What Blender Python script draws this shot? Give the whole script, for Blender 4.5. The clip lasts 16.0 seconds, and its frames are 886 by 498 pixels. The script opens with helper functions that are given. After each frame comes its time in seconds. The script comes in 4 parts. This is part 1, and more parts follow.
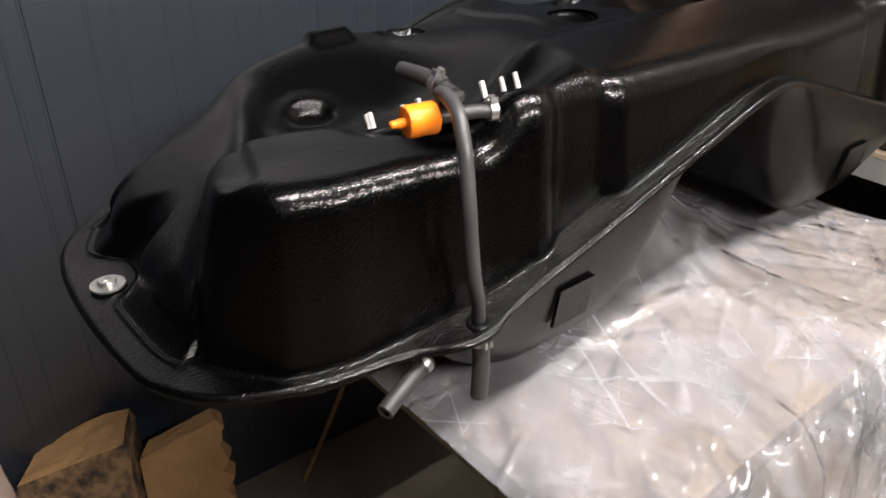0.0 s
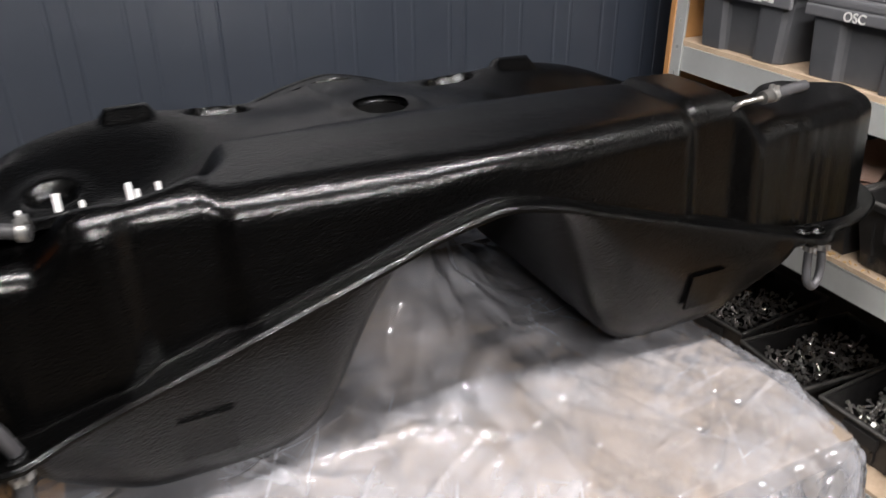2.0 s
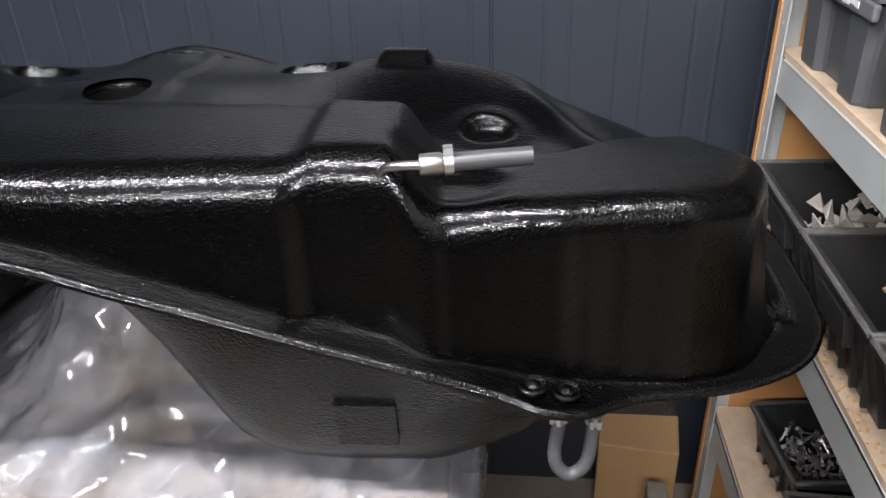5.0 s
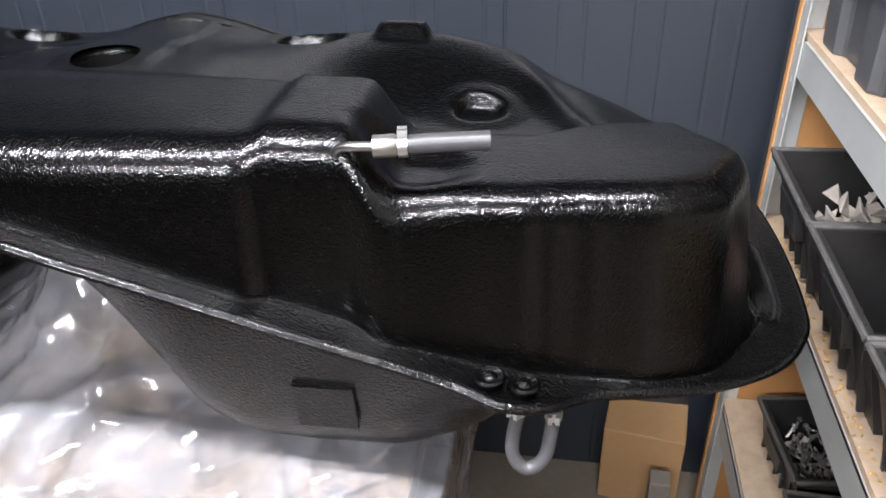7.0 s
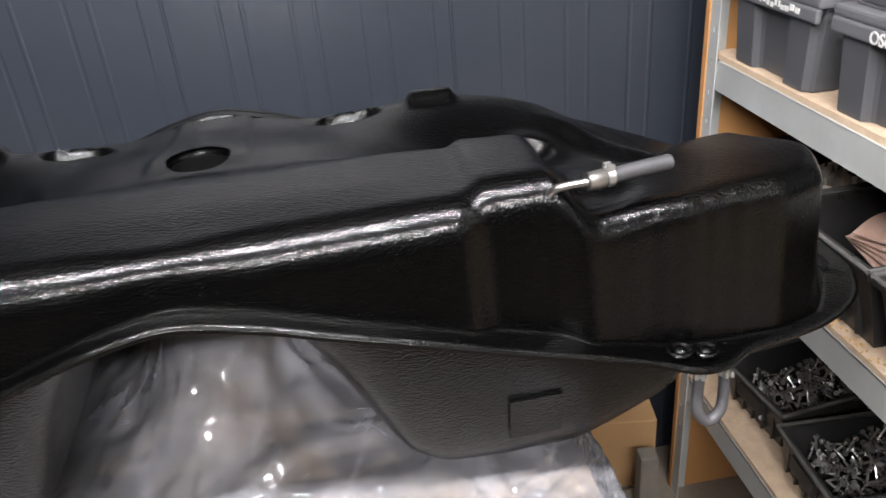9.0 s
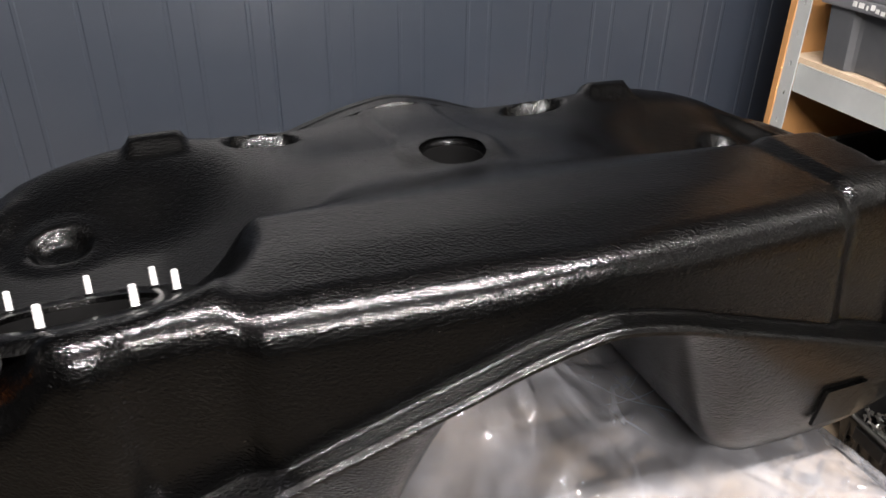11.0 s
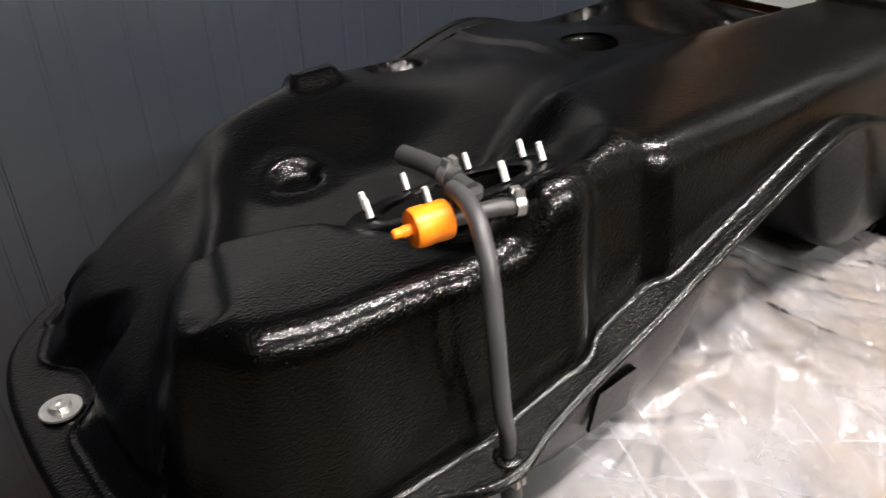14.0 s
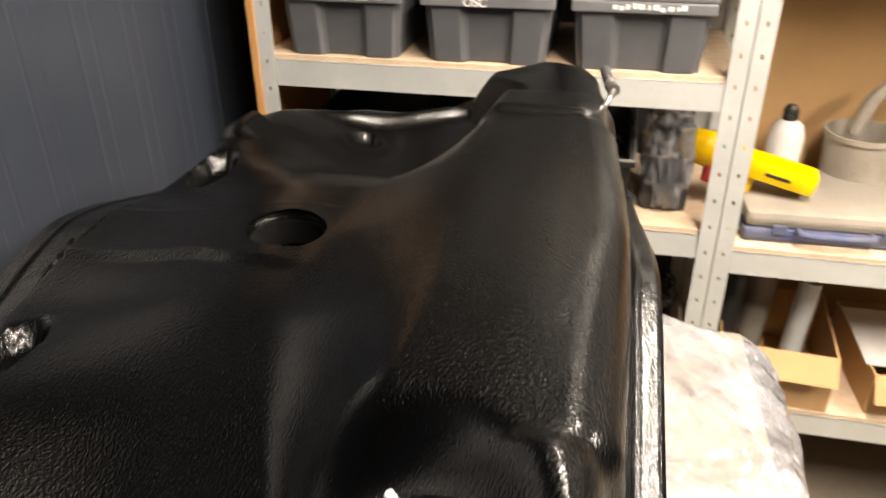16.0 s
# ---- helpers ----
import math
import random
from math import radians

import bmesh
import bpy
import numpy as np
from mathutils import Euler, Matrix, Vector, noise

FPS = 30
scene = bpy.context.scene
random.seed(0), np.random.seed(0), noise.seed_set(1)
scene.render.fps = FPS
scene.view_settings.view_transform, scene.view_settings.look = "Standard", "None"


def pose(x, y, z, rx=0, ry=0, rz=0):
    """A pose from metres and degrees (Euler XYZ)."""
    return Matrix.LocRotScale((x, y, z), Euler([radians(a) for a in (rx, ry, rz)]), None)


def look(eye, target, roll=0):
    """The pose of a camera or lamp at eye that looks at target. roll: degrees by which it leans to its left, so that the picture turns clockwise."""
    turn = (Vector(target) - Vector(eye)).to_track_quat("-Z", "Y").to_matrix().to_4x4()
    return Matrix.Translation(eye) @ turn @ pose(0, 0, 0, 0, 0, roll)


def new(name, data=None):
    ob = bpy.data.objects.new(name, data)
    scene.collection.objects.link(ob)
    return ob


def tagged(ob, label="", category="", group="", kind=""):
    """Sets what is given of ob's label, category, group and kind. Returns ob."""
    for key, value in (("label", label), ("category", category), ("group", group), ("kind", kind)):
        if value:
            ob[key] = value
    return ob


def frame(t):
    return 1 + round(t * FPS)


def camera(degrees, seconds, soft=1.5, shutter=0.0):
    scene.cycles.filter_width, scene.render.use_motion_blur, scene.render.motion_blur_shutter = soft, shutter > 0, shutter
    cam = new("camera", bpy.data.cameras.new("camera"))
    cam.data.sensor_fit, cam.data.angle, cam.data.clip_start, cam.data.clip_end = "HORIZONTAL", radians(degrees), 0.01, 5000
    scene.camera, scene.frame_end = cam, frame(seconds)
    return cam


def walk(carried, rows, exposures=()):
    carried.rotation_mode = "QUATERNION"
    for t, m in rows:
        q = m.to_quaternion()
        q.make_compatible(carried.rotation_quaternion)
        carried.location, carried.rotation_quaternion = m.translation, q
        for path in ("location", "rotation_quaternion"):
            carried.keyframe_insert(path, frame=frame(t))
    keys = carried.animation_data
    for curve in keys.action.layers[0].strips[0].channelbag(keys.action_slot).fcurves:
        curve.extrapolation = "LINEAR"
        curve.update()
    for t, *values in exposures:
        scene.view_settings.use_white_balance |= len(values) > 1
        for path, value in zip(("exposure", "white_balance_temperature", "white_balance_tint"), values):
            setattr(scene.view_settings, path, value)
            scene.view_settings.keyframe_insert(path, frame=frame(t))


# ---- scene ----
cam = camera(60.1, 16.0, shutter=0.4)
PATH = [
    (0, (0.07, 0.031, 1.246), (0.044, 1.768, 0.256), 0.4),
    (0.5, (0.117, 0.052, 1.263), (0.075, 1.808, 0.311), 0.4),
    (1, (0.241, 0.073, 1.278), (0.045, 1.829, 0.347), -0.6),
    (1.5, (0.399, 0.108, 1.286), (-0.018, 1.841, 0.379), 0.3),
    (2, (0.509, 0.199, 1.281), (0.064, 1.921, 0.367), -0.5),
    (2.5, (0.573, 0.338, 1.284), (0.04, 2.052, 0.4), 1.0),
    (3, (0.652, 0.456, 1.279), (0.028, 2.108, 0.338), -2.4),
    (3.5, (0.746, 0.544, 1.277), (-0.105, 2.092, 0.339), -2.4),
    (4, (0.868, 0.635, 1.264), (-0.198, 2.038, 0.317), -0.3),
    (4.5, (0.939, 0.691, 1.252), (-0.23, 1.991, 0.281), -1.3),
    (6.8, (0.997, 0.796, 1.246), (-0.311, 1.902, 0.212), -1.9),
    (7, (0.995, 0.784, 1.247), (-0.281, 1.909, 0.196), -1.8),
    (7.5, (1.0, 0.76, 1.25), (-0.232, 1.917, 0.18), -2.6),
    (8, (0.949, 0.693, 1.278), (-0.071, 2.041, 0.208), -3.7),
    (8.2, (0.916, 0.665, 1.281), (-0.08, 2.055, 0.244), -5.0),
    (10.3, (0.615, 0.366, 1.326), (-0.101, 2.008, 0.436), -0.2),
    (10.5, (0.553, 0.375, 1.325), (-0.089, 2.048, 0.436), 0.4),
    (11, (0.434, 0.369, 1.309), (-0.119, 2.014, 0.315), 0.9),
    (11.5, (0.326, 0.339, 1.317), (-0.009, 2.054, 0.344), 1.5),
    (12, (0.203, 0.278, 1.306), (0.101, 2.001, 0.297), 0.6),
    (12.5, (0.107, 0.236, 1.298), (0.155, 1.984, 0.326), -0.5),
    (13, (0.057, 0.209, 1.279), (0.135, 1.91, 0.229), -0.8),
    (13.5, (0.035, 0.178, 1.265), (0.025, 1.88, 0.214), -2.5),
    (14, (0.055, 0.175, 1.271), (0.041, 1.887, 0.237), -1.5),
    (14.5, (0.105, 0.293, 1.273), (0.362, 2.032, 0.319), -3.6),
    (15, (0.119, 0.416, 1.305), (0.582, 2.112, 0.352), -0.8),
    (15.5, (0.071, 0.498, 1.315), (0.863, 2.081, 0.383), -0.3),
    (16, (-0.033, 0.514, 1.31), (1.064, 1.881, 0.346), -0.4),
]
walk(cam, [(t, look(eye, target, roll)) for t, eye, target, roll in PATH],
     [(0, -0.42, 6500, 10), (1.5, -0.45, 6400, 10), (2.3, -0.5, 6200, 10), (3.5, -0.55, 6100, 10), (4.5, -0.35, 6000, 10), (7, 0.25, 5900, 10), (8.2, 0.15, 6000, 10), (10.3, -0.1, 6300, 10),
      (11, 0.15, 6400, 10), (12, -0.05, 6500, 10), (13.5, -0.35, 6600, 10), (14.5, -0.25, 6600, 10), (15.2, 0.0, 6900, 10), (16, 0.4, 7500, 10)])

# ---- world and lights ----
world = bpy.data.worlds.new("world")
scene.world = world
world.use_nodes = True
world.node_tree.nodes["Background"].inputs[0].default_value = (0.02, 0.022, 0.025, 1)
world.node_tree.nodes["Background"].inputs[1].default_value = 0.08


def area_lamp(name, m, sx, sy, watts, colour):
    d = bpy.data.lights.new(name, "AREA")
    d.shape, d.size, d.size_y, d.energy, d.color = "RECTANGLE", sx, sy, watts, colour
    ob = new(name, d)
    ob.matrix_world = m
    return ob


LAMP_A = (0.65, 0.49, 2.25)
LAMP_B = (1.45, -0.47, 2.12)
TILT_B = 50
area_lamp("tube_light_glow", Matrix.Translation(LAMP_A) @ pose(0, 0, 0, 0, 0, 40) @ Matrix.Translation((0, 0, -0.035)), 1.75, 0.014, 72, (1.0, 0.92, 0.89))
area_lamp("tube_light_glow", Matrix.Translation(LAMP_B) @ pose(0, 0, 0, TILT_B, 0, 40) @ Matrix.Translation((0, 0, -0.035)), 1.75, 0.012, 62, (1.0, 0.92, 0.89))

# ---- materials ----


def material(name, base, rough=0.5, metal=0.0, second=None, scale=8.0, fine=120.0, contrast=0.5, bump=0.0, bump_scale=200.0,
             rough_var=0.1, coat=0.0, alpha=1.0, random_tint=0.0, spec=0.5, bump_dist=0.002, bump_detail=3):
    m = bpy.data.materials.new(name)
    m.use_nodes = True
    nt = m.node_tree
    n, l = nt.nodes, nt.links
    b = n["Principled BSDF"]
    tc = n.new("ShaderNodeTexCoord")
    big = n.new("ShaderNodeTexNoise")
    big.inputs["Scale"].default_value, big.inputs["Detail"].default_value = scale, 5
    small = n.new("ShaderNodeTexNoise")
    small.inputs["Scale"].default_value, small.inputs["Detail"].default_value = fine, 3
    for t in (big, small):
        l.new(tc.outputs["Object"], t.inputs["Vector"])
    mixf = n.new("ShaderNodeMath")
    mixf.operation = "MULTIPLY_ADD"
    l.new(small.outputs["Fac"], mixf.inputs[0])
    mixf.inputs[1].default_value = 0.35
    l.new(big.outputs["Fac"], mixf.inputs[2])
    ramp = n.new("ShaderNodeMapRange")
    ramp.inputs["From Min"].default_value, ramp.inputs["From Max"].default_value = 0.67 - contrast * 0.5, 0.67 + contrast * 0.5
    l.new(mixf.outputs[0], ramp.inputs["Value"])
    col = n.new("ShaderNodeMix")
    col.data_type = "RGBA"
    second = second or tuple(c * 0.7 for c in base)
    col.inputs[6].default_value, col.inputs[7].default_value = (*second, 1), (*base, 1)
    l.new(ramp.outputs[0], col.inputs[0])
    out = col.outputs[2]
    if random_tint:
        info = n.new("ShaderNodeObjectInfo")
        hsv = n.new("ShaderNodeHueSaturation")
        mr = n.new("ShaderNodeMapRange")
        mr.inputs["To Min"].default_value, mr.inputs["To Max"].default_value = 1 - random_tint, 1 + random_tint
        l.new(info.outputs["Random"], mr.inputs["Value"])
        l.new(mr.outputs[0], hsv.inputs["Value"])
        l.new(out, hsv.inputs["Color"])
        out = hsv.outputs[0]
    l.new(out, b.inputs["Base Color"])
    rr = n.new("ShaderNodeMapRange")
    rr.inputs["To Min"].default_value, rr.inputs["To Max"].default_value = max(0.02, rough - rough_var), min(1, rough + rough_var)
    l.new(ramp.outputs[0], rr.inputs["Value"])
    l.new(rr.outputs[0], b.inputs["Roughness"])
    b.inputs["Metallic"].default_value = metal
    b.inputs["Coat Weight"].default_value = coat
    b.inputs["Alpha"].default_value = alpha
    b.inputs["Specular IOR Level"].default_value = spec
    if bump:
        bn = n.new("ShaderNodeTexNoise")
        bn.inputs["Scale"].default_value, bn.inputs["Detail"].default_value = bump_scale, bump_detail
        l.new(tc.outputs["Object"], bn.inputs["Vector"])
        bp = n.new("ShaderNodeBump")
        bp.inputs["Strength"].default_value, bp.inputs["Distance"].default_value = bump, bump_dist
        l.new(bn.outputs["Fac"], bp.inputs["Height"])
        l.new(bp.outputs["Normal"], b.inputs["Normal"])
    return m


BLACK = material("black_chip_coating", (0.0005, 0.0005, 0.0005), 0.36, second=(0.0003, 0.0003, 0.0003), scale=5, fine=60, bump=1.0, bump_scale=520, rough_var=0.04, spec=0.05, bump_dist=0.0009, bump_detail=1.0, coat=0.50)
gloss = BLACK.node_tree.nodes.new("ShaderNodeBump")
gloss.inputs["Strength"].default_value, gloss.inputs["Distance"].default_value = 1.0, 0.00033
BLACK.node_tree.links.new(BLACK.node_tree.nodes["Bump"].inputs["Height"].links[0].from_socket, gloss.inputs["Height"])
BLACK.node_tree.links.new(gloss.outputs["Normal"], BLACK.node_tree.nodes["Principled BSDF"].inputs["Coat Normal"])
BLACK.node_tree.nodes["Principled BSDF"].inputs["Coat Roughness"].default_value = 0.08
RUBBER = material("black_rubber", (0.035, 0.035, 0.036), 0.45, scale=20, bump=0.2, bump_scale=600, bump_dist=0.0005)
GREY_RUBBER = material("grey_rubber_hose", (0.055, 0.055, 0.058), 0.42, scale=25, bump=0.25, bump_scale=700, bump_dist=0.0005)
ZINC = material("zinc_plate", (0.62, 0.62, 0.60), 0.35, metal=0.9, scale=60, fine=300)
STUD = material("bright_stud", (0.85, 0.85, 0.84), 0.4, metal=0.35, scale=60, fine=300)
STEEL = material("worn_steel", (0.45, 0.44, 0.42), 0.35, metal=1.0, scale=40, fine=300)
ORANGE = material("orange_plastic", (1.0, 0.27, 0.012), 0.35, second=(0.95, 0.23, 0.01), scale=30)
WALLPAINT = material("blue_grey_sheet", (0.019, 0.025, 0.036), 0.37, second=(0.014, 0.019, 0.028), scale=1.2, fine=30, contrast=0.9, bump=0.06, bump_scale=14, rough_var=0.06, spec=1.0)
CONCRETE = material("concrete_floor", (0.24, 0.205, 0.16), 0.75, second=(0.14, 0.115, 0.085), scale=3, fine=60, bump=0.25, bump_scale=90)
PLASTER = material("grey_plaster", (0.035, 0.035, 0.035), 0.8, second=(0.026, 0.026, 0.026), scale=2, bump=0.2, bump_scale=60)
CEILING = material("ceiling_paint", (0.035, 0.035, 0.035), 0.8, second=(0.028, 0.028, 0.028), scale=2)
GALV = material("galvanised_steel", (0.62, 0.64, 0.62), 0.45, metal=0.4, second=(0.50, 0.52, 0.50), scale=14, fine=90, contrast=0.7, rough_var=0.12)
PLYWOOD = material("orange_plywood", (0.52, 0.27, 0.10), 0.55, second=(0.40, 0.20, 0.07), scale=6, fine=90, contrast=0.9, bump=0.1, bump_scale=80)
CHIPBOARD = material("chipboard", (0.58, 0.45, 0.32), 0.75, second=(0.40, 0.30, 0.20), scale=40, fine=200, contrast=0.6, bump=0.2, bump_scale=150)
CRATE = material("dark_grey_plastic", (0.085, 0.088, 0.095), 0.5, second=(0.06, 0.062, 0.066), scale=6, fine=60, bump=0.1, bump_scale=300, bump_dist=0.0005)
LIDMAT = material("grey_plastic_lid", (0.14, 0.142, 0.148), 0.5, second=(0.10, 0.102, 0.108), scale=8, fine=60)
BINBLACK = material("black_bin_plastic", (0.018, 0.018, 0.019), 0.35, second=(0.03, 0.029, 0.027), scale=9, fine=70, rough_var=0.15)
BAGBLACK = material("black_bag_plastic", (0.012, 0.012, 0.013), 0.18, scale=20, fine=90)
# near-black without gloss: shade inside the tank openings, put into the colour
VOID = material("unlit_inside", (0.004, 0.004, 0.004), 0.95, scale=30, spec=0.05)
DUSTYRIM = material("dusty_black_plastic", (0.10, 0.098, 0.092), 0.55, second=(0.04, 0.039, 0.037), scale=30, fine=120)
CHALK = material("white_marker", (0.75, 0.75, 0.72), 0.8, scale=60)
WOOD = material("rough_log", (0.46, 0.27, 0.12), 0.85, second=(0.28, 0.16, 0.07), scale=18, fine=120, contrast=0.7, bump=0.6, bump_scale=60)
BARK = material("log_bark", (0.26, 0.16, 0.08), 0.95, second=(0.035, 0.026, 0.02), scale=22, fine=90, contrast=0.22, bump=0.9, bump_scale=45, bump_dist=0.006)
PALEBOARD = material("pale_board", (0.55, 0.42, 0.36), 0.7, second=(0.42, 0.31, 0.26), scale=9, fine=80, contrast=0.6)
CARD = material("cardboard", (0.48, 0.30, 0.14), 0.8, second=(0.36, 0.21, 0.09), scale=7, fine=90, contrast=0.9)
DARKWOOD = material("table_board", (0.30, 0.22, 0.14), 0.7, second=(0.10, 0.09, 0.08), scale=7, fine=40, contrast=0.5, bump=0.2, bump_scale=60)
YELLOW = material("yellow_plastic", (0.85, 0.52, 0.0), 0.4, scale=20)
GREEN = material("green_plastic", (0.02, 0.22, 0.12), 0.4, scale=20)
RED = material("red_plastic", (0.45, 0.03, 0.02), 0.45, scale=20)
BLUE = material("dusty_blue_case", (0.05, 0.07, 0.16), 0.6, second=(0.10, 0.10, 0.12), scale=20)
TAUPE = material("dusty_case", (0.28, 0.25, 0.21), 0.8, second=(0.19, 0.17, 0.14), scale=9, fine=80)
WHITE = material("white_plastic", (0.75, 0.73, 0.70), 0.5, second=(0.62, 0.60, 0.57), scale=20)
GLASSY = material("dusty_clear_plastic", (0.36, 0.32, 0.27), 0.35, second=(0.26, 0.23, 0.19), scale=14)
RAG = material("sanding_paper", (0.46, 0.33, 0.26), 0.9, second=(0.34, 0.20, 0.15), scale=12, fine=200)
PAPER = material("crumpled_paper", (0.62, 0.58, 0.52), 0.85, second=(0.45, 0.40, 0.34), scale=20)
FASTENER = material("zinc_fasteners", (0.60, 0.60, 0.58), 0.3, metal=0.85, second=(0.38, 0.36, 0.33), scale=60, random_tint=0.3)
SAWDUST = material("sawdust", (0.62, 0.40, 0.16), 0.9, scale=60)
LAMPWHITE = material("lamp_housing", (0.8, 0.8, 0.78), 0.5, scale=20)
GLOW = bpy.data.materials.new("tube_glow")
GLOW.use_nodes = True
GLOW.node_tree.nodes["Principled BSDF"].inputs["Emission Color"].default_value = (1, 0.96, 0.9, 1)
GLOW.node_tree.nodes["Principled BSDF"].inputs["Emission Strength"].default_value = 40.0


def plastic_film():
    m = bpy.data.materials.new("clear_plastic_film")
    m.use_nodes = True
    n, l = m.node_tree.nodes, m.node_tree.links

    def link(a, b):
        l.new(a, b)

    def calc(op, a, b, c=None):
        q = n.new("ShaderNodeMath")
        q.operation = op
        for i, v in enumerate((a, b, c)):
            if isinstance(v, (int, float)):
                q.inputs[i].default_value = v
            elif v is not None:
                link(v, q.inputs[i])
        return q.outputs[0]

    b = n["Principled BSDF"]
    b.inputs["Base Color"].default_value = (0.60, 0.61, 0.65, 1)
    b.inputs["Roughness"].default_value = 0.2
    b.inputs["Specular IOR Level"].default_value = 0.0
    tc = n.new("ShaderNodeTexCoord")
    noi = n.new("ShaderNodeTexNoise")
    noi.inputs["Scale"].default_value, noi.inputs["Detail"].default_value, noi.inputs["Distortion"].default_value = 6, 8, 1.6
    link(tc.outputs["Object"], noi.inputs["Vector"])
    # long thin creases that cross each other in several directions
    heights, lines = [], []
    for k, (turn, across, along, amp) in enumerate(((0.5, 26.0, 2.2, 1.0), (1.35, 34.0, 2.6, 0.8), (2.3, 30.0, 2.0, 0.8), (2.9, 60.0, 6.0, 0.5), (0.9, 78.0, 9.0, 0.45))):
        mp = n.new("ShaderNodeMapping")
        mp.inputs["Rotation"].default_value = (0.1 * k, 0.07 * k, turn)
        mp.inputs["Location"].default_value = (3.1 * k, 1.7 * k, 0.9 * k)
        link(tc.outputs["Object"], mp.inputs[0])
        st = n.new("ShaderNodeVectorMath")
        st.operation = "MULTIPLY"
        st.inputs[1].default_value = (across, along, along * 1.5)
        link(mp.outputs[0], st.inputs[0])
        tx = n.new("ShaderNodeTexNoise")
        tx.inputs["Scale"].default_value, tx.inputs["Detail"].default_value = 0.5, 0.0
        link(st.outputs[0], tx.inputs["Vector"])
        ridge = calc("ABSOLUTE", calc("SUBTRACT", tx.outputs["Fac"], 0.5), 0.0)
        heights.append(calc("MULTIPLY", calc("MINIMUM", ridge, 0.16), amp))
        mr = n.new("ShaderNodeMapRange")
        mr.inputs["From Min"].default_value, mr.inputs["From Max"].default_value = 0.0, 0.014
        mr.inputs["To Min"].default_value, mr.inputs["To Max"].default_value = amp, 0.0
        link(ridge, mr.inputs["Value"])
        lines.append(mr.outputs[0])
    patch = n.new("ShaderNodeTexNoise")
    patch.inputs["Scale"].default_value, patch.inputs["Detail"].default_value = 9, 2
    link(tc.outputs["Object"], patch.inputs["Vector"])
    keep = n.new("ShaderNodeMapRange")
    keep.inputs["From Min"].default_value, keep.inputs["From Max"].default_value = 0.46, 0.66
    link(patch.outputs["Fac"], keep.inputs["Value"])
    height, white = heights[0], lines[0]
    for h in heights[1:]:
        height = calc("ADD", height, h)
    for w in lines[1:]:
        white = calc("MAXIMUM", white, w)
    bp = n.new("ShaderNodeBump")
    bp.inputs["Strength"].default_value, bp.inputs["Distance"].default_value = 0.9, 0.034
    link(height, bp.inputs["Height"])
    mr = n.new("ShaderNodeMapRange")
    mr.inputs["From Min"].default_value, mr.inputs["From Max"].default_value = 0.32, 0.68
    mr.inputs["To Min"].default_value, mr.inputs["To Max"].default_value = 0.11, 0.40
    link(noi.outputs["Fac"], mr.inputs["Value"])
    fac = calc("MULTIPLY_ADD", calc("MULTIPLY", white, keep.outputs[0]), 0.22, mr.outputs[0])
    tr = n.new("ShaderNodeBsdfTransparent")
    mix = n.new("ShaderNodeMixShader")
    link(fac, mix.inputs[0])
    link(tr.outputs[0], mix.inputs[1])
    link(b.outputs[0], mix.inputs[2])
    gl = n.new("ShaderNodeBsdfGlossy")
    gl.inputs["Roughness"].default_value = 0.085
    link(bp.outputs["Normal"], gl.inputs["Normal"])
    fr = n.new("ShaderNodeFresnel")
    fr.inputs["IOR"].default_value = 1.7
    link(bp.outputs["Normal"], fr.inputs["Normal"])
    top = n.new("ShaderNodeMixShader")
    link(fr.outputs[0], top.inputs[0])
    link(mix.outputs[0], top.inputs[1])
    link(gl.outputs[0], top.inputs[2])
    link(top.outputs[0], n["Material Output"].inputs[0])
    return m


FILM = plastic_film()

# ---- mesh helpers ----


def part(name, bm, mat, parent=None, label="", m=None, smooth=False, sharp=None):
    me = bpy.data.meshes.new(name)
    bmesh.ops.recalc_face_normals(bm, faces=bm.faces)
    if smooth:
        for f in bm.faces:
            f.smooth = True
        for e in bm.edges:
            if len(e.link_faces) == 2 and e.calc_face_angle(0) > radians(sharp or 40):
                e.smooth = False
    bm.to_mesh(me)
    bm.free()
    me.materials.append(mat)
    ob = new(name, me)
    if parent:
        ob.parent = parent
    if m is not None:
        ob.matrix_basis = m
    if label:
        ob["label"] = label
    return ob


def thing(name, m, label, category, group="", kind=""):
    ob = new(name)
    ob.empty_display_size = 0.05
    ob.matrix_basis = m
    return tagged(ob, label, category, group, kind)


def box_bm(x0, x1, y0, y1, z0, z1, bevel=0.0, bm=None):
    bm = bm or bmesh.new()
    vs = bmesh.ops.create_cube(bm, size=1)["verts"]
    bmesh.ops.transform(bm, matrix=Matrix.Translation(((x0 + x1) / 2, (y0 + y1) / 2, (z0 + z1) / 2)) @ Matrix.Diagonal((x1 - x0, y1 - y0, z1 - z0, 1)), verts=vs)
    if bevel:
        es = list({e for v in vs for e in v.link_edges})
        bmesh.ops.bevel(bm, geom=es, offset=bevel, segments=2, affect="EDGES", profile=0.6)
    return bm


def lathe_bm(profile, m=None, n=20, bm=None, closed=False):
    """Profile of (radius, height) turned about the local z axis."""
    bm = bm or bmesh.new()
    m = m or Matrix()
    rings = []
    for r, z in profile:
        rings.append([bm.verts.new(m @ Vector((r * math.cos(2 * math.pi * i / n), r * math.sin(2 * math.pi * i / n), z))) for i in range(n)])
    for a, b in zip(rings, rings[1:] + ([rings[0]] if closed else [])):
        for i in range(n):
            bm.faces.new((a[i], a[(i + 1) % n], b[(i + 1) % n], b[i]))
    if not closed:
        for ring in (rings[0], rings[-1]):
            bm.faces.new(ring)
    return bm


